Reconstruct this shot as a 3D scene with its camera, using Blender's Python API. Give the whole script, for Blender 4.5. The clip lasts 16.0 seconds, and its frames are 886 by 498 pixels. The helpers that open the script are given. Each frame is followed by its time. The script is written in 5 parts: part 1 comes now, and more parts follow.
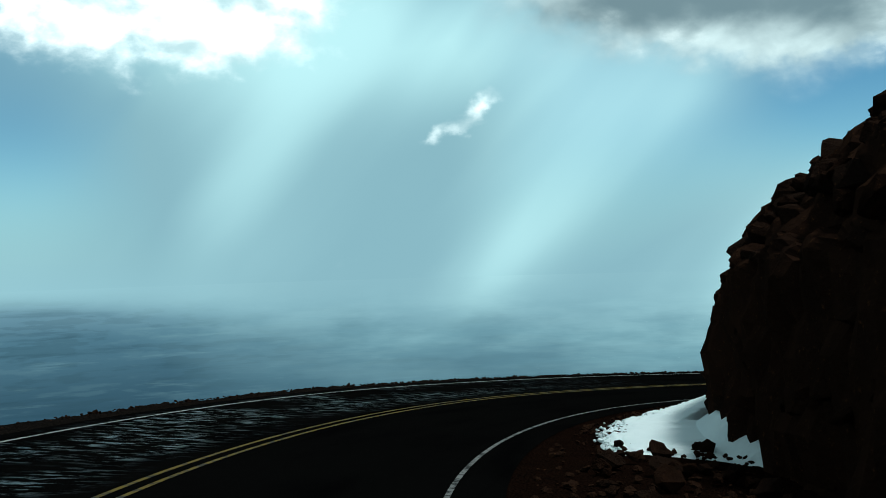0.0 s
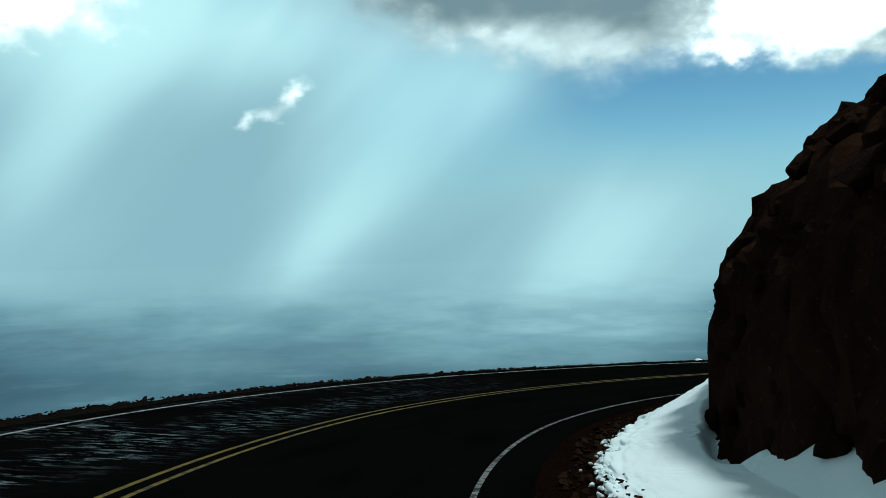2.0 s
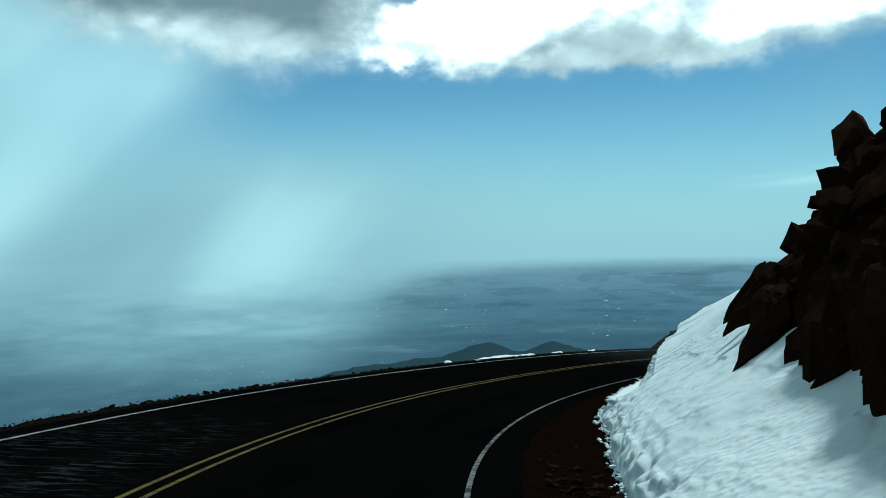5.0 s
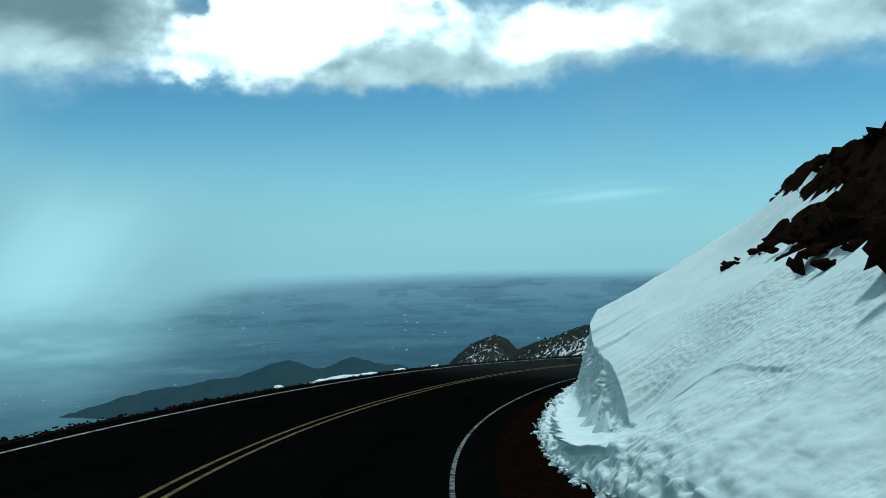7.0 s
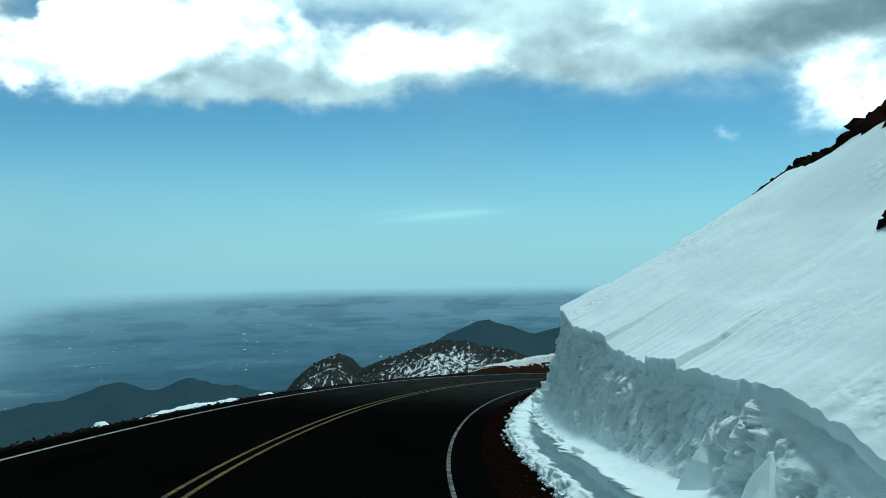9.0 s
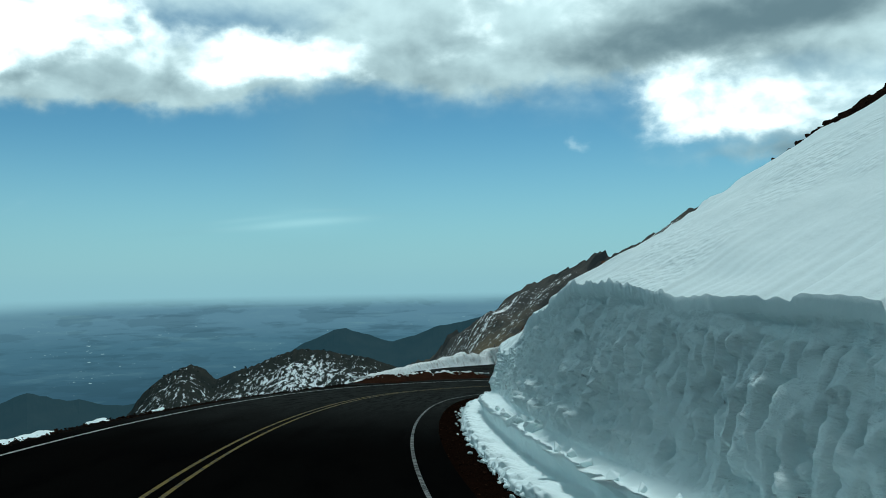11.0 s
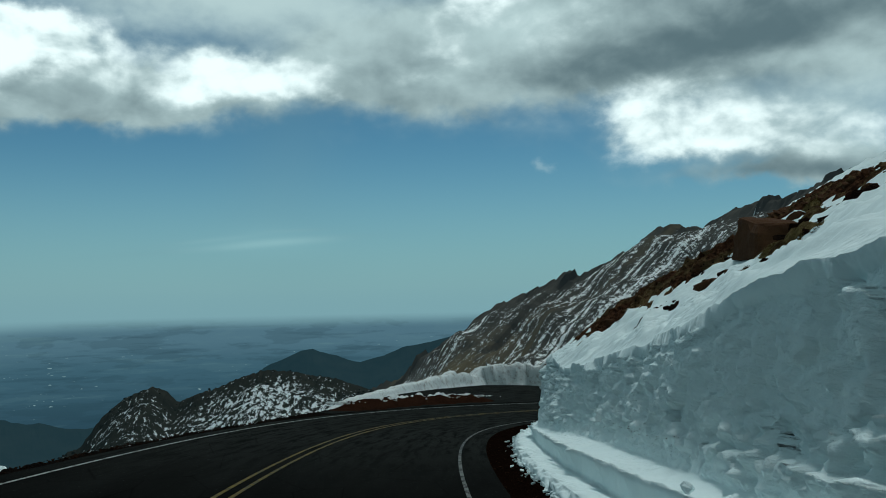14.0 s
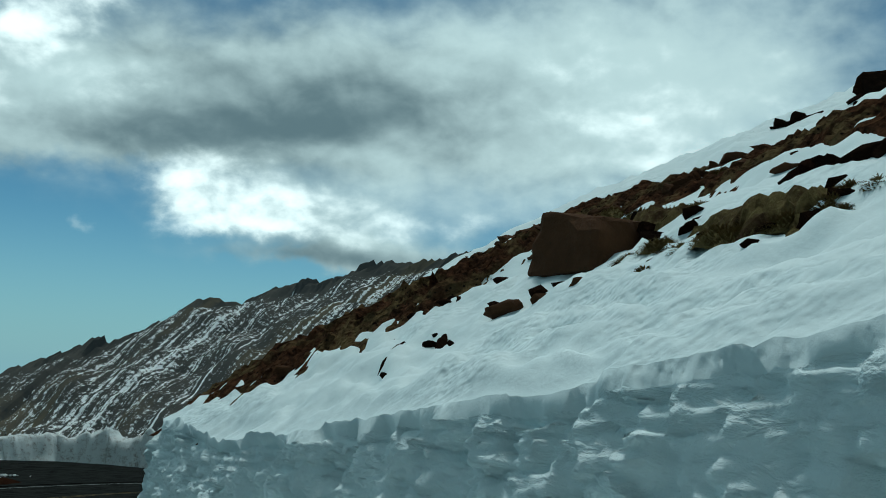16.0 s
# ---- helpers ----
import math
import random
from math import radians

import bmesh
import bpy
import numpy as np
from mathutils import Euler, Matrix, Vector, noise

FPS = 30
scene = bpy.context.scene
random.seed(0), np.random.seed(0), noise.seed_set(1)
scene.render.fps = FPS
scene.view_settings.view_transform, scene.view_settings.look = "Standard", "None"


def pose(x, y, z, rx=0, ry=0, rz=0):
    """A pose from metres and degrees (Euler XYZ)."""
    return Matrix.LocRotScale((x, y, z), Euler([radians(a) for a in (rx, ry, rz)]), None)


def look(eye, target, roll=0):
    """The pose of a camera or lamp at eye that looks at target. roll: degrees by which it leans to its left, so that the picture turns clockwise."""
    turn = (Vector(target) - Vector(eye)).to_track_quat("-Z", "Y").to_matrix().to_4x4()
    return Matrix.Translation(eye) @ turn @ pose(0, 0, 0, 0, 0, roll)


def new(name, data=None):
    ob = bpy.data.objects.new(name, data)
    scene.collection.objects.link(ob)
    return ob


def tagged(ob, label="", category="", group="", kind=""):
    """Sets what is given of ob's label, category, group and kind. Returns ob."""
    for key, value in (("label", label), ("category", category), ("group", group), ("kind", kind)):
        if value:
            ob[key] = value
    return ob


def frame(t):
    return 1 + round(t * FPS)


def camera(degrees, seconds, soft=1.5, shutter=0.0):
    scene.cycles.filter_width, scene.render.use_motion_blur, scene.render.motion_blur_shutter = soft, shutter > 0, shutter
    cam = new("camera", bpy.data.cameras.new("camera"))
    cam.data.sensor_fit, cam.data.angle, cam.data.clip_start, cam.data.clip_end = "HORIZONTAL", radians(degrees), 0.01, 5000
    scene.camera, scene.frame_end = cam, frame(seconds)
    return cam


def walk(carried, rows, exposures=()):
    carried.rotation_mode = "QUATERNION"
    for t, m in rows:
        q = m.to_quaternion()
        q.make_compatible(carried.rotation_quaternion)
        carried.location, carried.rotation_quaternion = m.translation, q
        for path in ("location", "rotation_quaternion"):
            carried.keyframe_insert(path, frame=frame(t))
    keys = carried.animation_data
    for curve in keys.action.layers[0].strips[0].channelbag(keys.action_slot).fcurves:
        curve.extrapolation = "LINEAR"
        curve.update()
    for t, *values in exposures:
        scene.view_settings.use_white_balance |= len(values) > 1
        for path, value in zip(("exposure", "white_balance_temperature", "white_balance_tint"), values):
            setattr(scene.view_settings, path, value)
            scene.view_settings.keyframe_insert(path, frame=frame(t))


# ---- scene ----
cam = camera(49.8, 16.0, soft=0.9)
PATH = [
    (0.0, pose(-0.513, -0.000, 1.550, 90.13, 1.59, -11.58)),
    (0.5, pose(-0.444, 1.711, 1.413, 89.85, 1.31, -14.19)),
    (1.0, pose(-0.278, 3.484, 1.267, 89.48, 1.05, -16.87)),
    (1.5, pose(0.042, 5.321, 1.107, 89.26, 1.18, -19.54)),
    (2.0, pose(0.365, 7.361, 0.930, 89.26, 0.91, -22.81)),
    (2.5, pose(0.826, 9.264, 0.754, 89.63, 1.01, -25.50)),
    (3.0, pose(1.293, 10.998, 0.591, 89.78, 1.02, -28.31)),
    (3.5, pose(1.831, 12.692, 0.426, 89.78, 1.21, -31.72)),
    (4.0, pose(2.589, 14.365, 0.248, 89.56, 1.08, -35.23)),
    (4.5, pose(3.494, 16.027, 0.057, 89.23, 1.02, -38.63)),
    (5.0, pose(4.473, 17.692, -0.141, 88.96, 0.67, -42.40)),
    (7.5, pose(9.840, 25.144, -1.139, 90.10, 1.00, -57.05)),
    (8.0, pose(11.102, 26.586, -1.346, 90.44, 0.72, -59.52)),
    (8.5, pose(12.658, 27.974, -1.573, 90.63, 0.95, -61.59)),
    (9.0, pose(14.529, 29.448, -1.830, 90.70, 0.63, -63.91)),
    (9.5, pose(16.342, 30.829, -2.071, 90.60, 0.27, -66.73)),
    (10.0, pose(18.050, 32.051, -2.288, 90.62, 0.22, -69.42)),
    (12.5, pose(26.778, 36.723, -3.281, 91.42, 1.23, -73.65)),
    (13.0, pose(28.509, 37.368, -3.459, 91.58, 1.18, -72.92)),
    (13.5, pose(30.139, 38.190, -3.627, 91.83, 1.15, -73.20)),
    (14.0, pose(31.864, 38.978, -3.800, 92.28, 0.89, -74.44)),
    (14.5, pose(33.781, 39.812, -3.987, 92.46, 0.35, -78.39)),
    (15.0, pose(35.873, 40.515, -4.188, 92.94, -0.64, -86.20)),
    (15.5, pose(37.802, 41.175, -4.375, 94.74, -0.96, -95.33)),
    (16.0, pose(39.686, 41.926, -4.559, 97.2, -2.74, -101.95)),
]
walk(cam, PATH, exposures=[(0.0, 0.0, 6050, 2), (4.0, 0.0, 5850, 0), (7.5, -0.13, 5500, -5), (9.0, -0.05, 5520, -5), (10.2, -0.03, 5620, -4), (11.2, -0.35, 5800, -1), (12.3, -0.72, 5780, 1), (14.2, -0.75, 5980, 0), (15.0, -0.68, 5950, -2), (16.0, -0.58, 5850, -3)])

# ---------------------------------------------------------------- world and sun
SUN_AZ, SUN_EL = 101.0, 67.0          # degrees to the right of +y, and up
world = bpy.data.worlds.new("sky")
scene.world = world
world.use_nodes = True


class Nodes:
    """Short-hand for building node trees."""

    def __init__(self, tree):
        self.t = tree
        self.n, self.l = tree.nodes, tree.links

    def node(self, kind, **kw):
        nd = self.n.new(kind)
        for k, v in kw.items():
            if k == "op":
                nd.operation = v
            elif k == "blend":
                nd.blend_type = v
            elif k == "vtype":
                nd.vector_type = v
        return nd

    def put(self, sock, v):
        if isinstance(v, bpy.types.NodeSocket):
            self.l.new(v, sock)
        else:
            sock.default_value = v

    def math(self, op, a, b=0.0, c=0.0, clamp=False):
        nd = self.node("ShaderNodeMath", op=op)
        nd.use_clamp = clamp
        for i, v in enumerate((a, b, c)):
            self.put(nd.inputs[i], v)
        return nd.outputs[0]

    def vec(self, op, a, b=None):
        nd = self.node("ShaderNodeVectorMath", op=op)
        self.put(nd.inputs[0], a)
        if b is not None:
            self.put(nd.inputs[1], b)
        return nd.outputs[1] if op in ("DOT_PRODUCT", "LENGTH") else nd.outputs[0]

    def mix(self, f, a, b, blend="MIX"):
        nd = self.node("ShaderNodeMixRGB", blend=blend)
        nd.use_clamp = False
        self.put(nd.inputs[0], f)
        self.put(nd.inputs[1], a if isinstance(a, bpy.types.NodeSocket) else (*a, 1))
        self.put(nd.inputs[2], b if isinstance(b, bpy.types.NodeSocket) else (*b, 1))
        return nd.outputs[0]

    def noise(self, v, scale, detail=4.0, rough=0.55, dist=0.0):
        nd = self.node("ShaderNodeTexNoise")
        self.put(nd.inputs["Vector"], v)
        self.put(nd.inputs["Scale"], scale)
        self.put(nd.inputs["Detail"], detail)
        self.put(nd.inputs["Roughness"], rough)
        self.put(nd.inputs["Distortion"], dist)
        return nd.outputs["Fac"]

    def voronoi(self, v, scale, feature="F1"):
        nd = self.node("ShaderNodeTexVoronoi")
        nd.feature = feature
        self.put(nd.inputs["Vector"], v)
        self.put(nd.inputs["Scale"], scale)
        return nd.outputs["Distance"]

    def step(self, v, lo, hi):
        nd = self.node("ShaderNodeMapRange")
        nd.interpolation_type = "SMOOTHSTEP"
        for i, x in enumerate((v, lo, hi, 0.0, 1.0)):
            self.put(nd.inputs[i], x)
        return nd.outputs[0]

    def mapping(self, v, loc=(0, 0, 0), rot=(0, 0, 0), scale=(1, 1, 1), kind="POINT"):
        nd = self.node("ShaderNodeMapping", vtype=kind)
        self.put(nd.inputs[0], v)
        nd.inputs[1].default_value, nd.inputs[2].default_value, nd.inputs[3].default_value = loc, rot, scale
        return nd.outputs[0]


# soft ovals of the sky: azimuth, elevation, widths, turn (degrees), weight
# sunlit cumulus, the grey deck and its darker and lighter parts
WHITE_WEST = [
    (-7.2, 13.6, 10.31, 2.66, 0, 0.95), (1.7, 13.6, 5.0, 2.5, 20, 0.45), (13.7, 8.1, 2.9, 0.75, 32, 0.55), (11.5, 6.9, 1.3, 0.5, 10, 0.30), (25.3, 11.6, 2.6, 0.9, 28, 0.30),
    (31, 11.0, 4.0, 0.9, 0, 0.25), (21.0, 12.5, 2.81, 1.25, 0, 0.18),
]
WHITE_MID = [
    (42.8, 12.7, 3.44, 2.34, 0, 1.0), (46.4, 12.8, 3.44, 1.88, 8, 0.7), (50.2, 13.8, 4.69, 1.41, 0, 0.8), (40.3, 11.8, 3.4, 1.6, 0, 0.85), (45.8, 13.2, 5.31, 2.34, 0, 1.0),
    (39.1, 10.3, 1.88, 0.69, 0, 0.5), (40.7, 13.8, 1.31, 1.25, -30, -1.3), (62.9, 12.7, 5.31, 1.41, -4, 1.05), (59.8, 11.5, 3.44, 0.88, 0, 0.6), (67.5, 11.2, 1.88, 0.56, -8, 0.5),
    (52.4, 14.1, 3.75, 1.56, 0, 0.7),
]
WHITE_EAST = [
    (88.3, 11.4, 4.4, 1.9, 0, 0.30), (92.5, 10.2, 3.6, 2.4, 0, 0.22), (86.5, 9.1, 2.5, 1.41, 25, 0.40), (88.9, 8.0, 4.06, 0.88, 4, 0.42), (80.4, 7.5, 1.6, 0.6, -22, 0.42),
    (74.4, 13.6, 2.81, 0.94, 20, 0.3), (86.6, 9.9, 3.6, 1.7, -4, 0.20), (94.4, 9.4, 5.0, 1.56, 4, 0.38), (77.5, 17.7, 4.4, 2.6, 40, 1.0), (85.6, 10.6, 4.69, 1.41, -25, 0.36),
    (93.4, 8.3, 6.25, 1.31, -6, 0.45), (101.5, 8.6, 5.0, 1.3, 0, 0.34), (116.5, 13.3, 9.38, 5.0, 0, 0.62), (82.5, 15.5, 4.0, 1.6, 20, 0.3), (108, 18.5, 7, 3.0, 0, 0.3),
]
DECK_WEST = [
    (60, 17.5, 13, 3.2, 0, 0.9), (22.3, 14.6, 5.94, 1.56, 0, 0.75), (29.1, 14.1, 10.31, 2.34, 0, 0.9), (29.7, 11.7, 8.75, 1.09, 0, 0.35), (30.4, 12.2, 8.12, 2.19, 0, 0.5), (54.7, 11.6, 9.38, 1.56, 0, 0.65),
    (33.5, 13.1, 4.69, 2.81, 0, 0.8), (51.0, 11.2, 8.12, 1.56, 0, 0.75), (47.0, 9.9, 7.5, 0.75, 0, 0.35), (75.2, 12.8, 9.38, 1.88, 0, 0.95), (52.8, 11.3, 7.5, 1.41, 0, 0.8),
]
DECK_EAST = [
    (72.7, 13.0, 5.31, 2.34, 0, 0.9), (81.7, 14.2, 12.5, 2.03, 0, 0.85), (57.4, 11.3, 10.31, 1.25, 0, 0.5), (93.5, 8.7, 7.19, 1.88, 0, 0.5), (94.7, 6.3, 5.94, 0.62, 0, 0.75),
    (90.8, 15.4, 15.62, 5.0, 0, 1.1), (113.2, 16.6, 15.62, 8.12, 0, 1.0), (98.2, 6.9, 6.25, 0.94, -4, 0.6),
]
TONE = [
    (60, 16.5, 14, 3.0, 0, 0.45), (78, 15.2, 4, 1.6, 20, 0.35), (100, 9.5, 9, 2.5, 0, 0.30), (27.8, 13.8, 8.44, 2.03, 0, -0.5), (22.9, 14.4, 3.75, 1.25, 0, -0.35), (29.8, 11.5, 6.25, 1.56, 0, 0.25), (34.0, 13.1, 3.75, 2.5, 0, -0.3), (51.7, 11.1, 6.88, 1.56, 0, -0.05),
    (72.7, 13.0, 4.69, 2.0, 30, -0.12), (89.6, 13.6, 10.31, 1.1, 6, -0.22), (92.9, 14.8, 9.5, 2.4, 10, -0.36), (117, 16, 9, 8, 0, 0.58), (103, 19.5, 9, 2.5, 0, 0.25),
    (95.2, 6.3, 4.69, 0.56, 0, -0.3), (93.8, 6.9, 2.81, 0.56, 0, -0.2),
]
VEIL = [(4, 6, 20, 17, 0, 1.35), (-14, 5, 9, 6, 0, 0.3), (32, -1, 9, 5, 20, 0.75), (65.5, 2.9, 3.6, 0.20, 3, 0.26), (62.5, 2.55, 5.5, 0.20, 4, 0.24), (60.5, 2.9, 2.5, 0.14, 6, 0.18), (66, 3.5, 2.0, 0.12, 2, 0.16), (65, 8, 3.5, 7, 0, 0.16), (28, 9, 6, 3, 0, 0.4), (24, -4, 10, 4, 0, 0.74), (20, -9, 9, 3, 0, -0.2), (42, 0.5, 9, 3.6, 0, 0.16), (32, -3, 7, 7, 0, 0.66), (-9, -6, 10, 4, 0, -0.75), (-12, 5, 5.5, 4.5, 0, -0.95), (34, 7.5, 8, 4, 0, -0.5)]
SHAFT = [(19.8, 6.5, 4.4, 9, -38, 0.62), (15, -1, 2.0, 6, -40, 0.30), (0.5, 5, 3.0, 9, -36, 0.50), (32.5, -1, 3.6, 7, -38, 0.18), (-12, 4, 6, 6, 0, -0.7), (6, 13, 20, 4.5, 0, 0.8), (64, 2.7, 6, 1, 0, 0.9), (25, 9, 6, 4, -30, 0.40), (10, 4, 2.2, 6, -38, -0.18), (42, 0.5, 10, 4, 0, 0.2), (31, -3, 5, 9, -22, 0.34)]


def field(k, ae, blobs, base):
    """Sum of soft ovals over azimuth and elevation."""
    total = base
    for a, e, sa, se, turn, w in blobs:
        q = k.mapping(ae, (a, e, 0), (0, 0, radians(turn)), (sa, se, 1), "TEXTURE")
        g = k.math("POWER", 0.3679, k.vec("DOT_PRODUCT", q, q))
        total = k.math("MULTIPLY_ADD", g, w, total)
    return total


def angles(k, d):
    """Azimuth and elevation, in degrees, of a direction."""
    sep = k.node("ShaderNodeSeparateXYZ")
    k.put(sep.inputs[0], d)
    x, y, z = sep.outputs
    az = k.math("MULTIPLY", k.math("ARCTAN2", x, y), 57.2958)
    el = k.math("MULTIPLY", k.math("ARCSINE", z), 57.2958)
    comb = k.node("ShaderNodeCombineXYZ")
    k.put(comb.inputs[0], az)
    k.put(comb.inputs[1], el)
    return comb.outputs[0], az, el


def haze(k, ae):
    """How thick the drifting rain veil is, and its colour, painted between dim and sunlit shafts."""
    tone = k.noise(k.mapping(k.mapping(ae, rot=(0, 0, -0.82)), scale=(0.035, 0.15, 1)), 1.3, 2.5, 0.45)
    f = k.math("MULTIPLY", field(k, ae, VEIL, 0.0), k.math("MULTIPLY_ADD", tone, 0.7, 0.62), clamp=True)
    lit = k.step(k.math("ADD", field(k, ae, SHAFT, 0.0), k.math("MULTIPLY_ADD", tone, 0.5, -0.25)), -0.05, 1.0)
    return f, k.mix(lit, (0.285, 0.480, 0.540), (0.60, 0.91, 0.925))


LOW_AIR = (0.37, 0.61, 0.665)


def build_sky():
    k = Nodes(world.node_tree)
    out = next(n for n in k.n if n.type == "OUTPUT_WORLD")
    bg = next(n for n in k.n if n.type == "BACKGROUND")
    sky = k.node("ShaderNodeTexSky")
    sky.sky_type = "NISHITA"
    sky.sun_disc = False
    sky.sun_elevation, sky.sun_rotation = radians(SUN_EL), radians(SUN_AZ)
    sky.altitude, sky.air_density, sky.dust_density = 3800, 1.0, 0.4
    d = k.node("ShaderNodeTexCoord").outputs["Generated"]
    ae, az, el = angles(k, d)

    # blue air, paler and greener towards the horizon
    blue = k.mix(1.0, sky.outputs[0], (0.064, 0.098, 0.092), "MULTIPLY")
    air = k.mix(k.step(el, 9.5, -2.5), blue, LOW_AIR)
    f, c = haze(k, ae)
    air = k.mix(f, air, c)

    # turbulence that tears the cloud outlines, at two sizes
    def torn(scale, amount, detail):
        nd = k.node("ShaderNodeTexNoise")
        k.put(nd.inputs["Vector"], k.mapping(ae, scale=(scale, scale * 1.25, 1)))
        nd.inputs["Scale"].default_value, nd.inputs["Detail"].default_value = 1.0, detail
        v = k.vec("SUBTRACT", nd.outputs["Color"], (0.5, 0.5, 0.5))
        return k.vec("MULTIPLY", v, (amount * 1.5, amount, 0))

    bent = k.vec("ADD", ae, k.vec("ADD", torn(0.2, 2.2, 2.0), torn(0.8, 1.5, 5.0)))
    facing = k.vec("DOT_PRODUCT", d, (math.sin(radians(75)), math.cos(radians(75)), 0.0))
    back = k.step(facing, -0.02, -0.45)          # unseen storm cloud added away from the sun, to dim the snow wall
    high = k.step(el, 17.0, 30.0)

    # billows, brighter where they face the light above
    def billow(v):
        return k.noise(k.mapping(v, scale=(0.26, 0.38, 1)), 1.0, 5.0, 0.48, 0.2)

    n0 = billow(ae)
    relief = k.math("SUBTRACT", n0, billow(k.vec("ADD", ae, (0.3, 0.8, 0))))
    wisp = k.noise(k.mapping(ae, scale=(0.8, 1.2, 1)), 1.0, 8.0, 0.62)
    soft = k.math("MULTIPLY_ADD", n0, 0.50, k.math("MULTIPLY_ADD", wisp, 0.10, -0.30))

    # the grey deck, soft underneath
    deck = k.math("MAXIMUM", field(k, bent, DECK_WEST + DECK_EAST, 0.0), k.math("MAXIMUM", back, high))
    m_deck = k.step(k.math("ADD", deck, soft), 0.06, 1.0)
    tone = k.math("ADD", field(k, ae, TONE, 0.52), k.math("MULTIPLY_ADD", relief, 0.4, k.math("MULTIPLY_ADD", n0, 0.6, k.math("MULTIPLY_ADD", wisp, 0.12, -0.33))))
    grey = k.mix(k.step(tone, 0.0, 1.0), (0.195, 0.280, 0.310), (0.86, 1.03, 1.02))
    # overhead and behind, out of view, the deck is darkened to cut ambient light
    deep = k.math("MAXIMUM", back, k.step(el, 21.0, 36.0))
    grey = k.mix(k.math("MULTIPLY", deep, 0.75), grey, (0.060, 0.090, 0.105))
    sky_now = k.mix(m_deck, air, grey)

    # sunlit cumulus in front of it, torn at the rim
    puff = field(k, bent, WHITE_WEST + WHITE_MID + WHITE_EAST, 0.0)
    ragged = k.math("MULTIPLY_ADD", n0, 0.95, k.math("MULTIPLY_ADD", wisp, 0.34, -0.66))
    m_puff = k.step(k.math("ADD", puff, ragged), 0.2, 1.0)
    glow = k.step(k.math("ADD", k.math("MULTIPLY", puff, 0.55), k.math("MULTIPLY_ADD", relief, 2.2, k.math("MULTIPLY_ADD", n0, 0.9, k.math("MULTIPLY_ADD", wisp, 0.3, -0.45)))), 0.0, 1.0)
    white = k.mix(glow, (0.72, 0.88, 0.89), (1.70, 1.82, 1.77))
    k.put(bg.inputs[0], k.mix(m_puff, sky_now, white))
    bg.inputs[1].default_value = 1.0
    k.l.new(bg.outputs[0], out.inputs[0])


build_sky()

sun = new("sun", bpy.data.lights.new("sun", "SUN"))
sun.data.energy, sun.data.angle, sun.data.color = 2.25, radians(9), (1.0, 0.985, 0.94)
sun.matrix_world = look((0, 0, 50), (-math.sin(radians(SUN_AZ)) * 50, -math.cos(radians(SUN_AZ)) * 50, 50 - 50 * math.tan(radians(SUN_EL))))


# ---------------------------------------------------------------- materials
def surface(name, build, rough=0.8, spec=0.3, bump=0.0, metal=0.0):
    """build(k, p) gives colour, height and roughness sockets from the object's own coordinates p."""
    m = bpy.data.materials.new(name)
    m.use_nodes = True
    k = Nodes(m.node_tree)
    b = next(n for n in k.n if n.type == "BSDF_PRINCIPLED")
    p = k.node("ShaderNodeTexCoord").outputs["Object"]
    col, height, ro, *sp = build(k, p)
    k.put(b.inputs["Base Color"], col if isinstance(col, bpy.types.NodeSocket) else (*col, 1))
    k.put(b.inputs["Roughness"], rough if ro is None else ro)
    k.put(b.inputs["Specular IOR Level"], sp[0] if sp else spec)
    b.inputs["Metallic"].default_value = metal
    if height is not None:
        bp = k.node("ShaderNodeBump")
        bp.inputs["Strength"].default_value = 1.0
        bp.inputs["Distance"].default_value = bump
        k.put(bp.inputs["Height"], height)
        k.l.new(bp.outputs[0], b.inputs["Normal"])
    return m


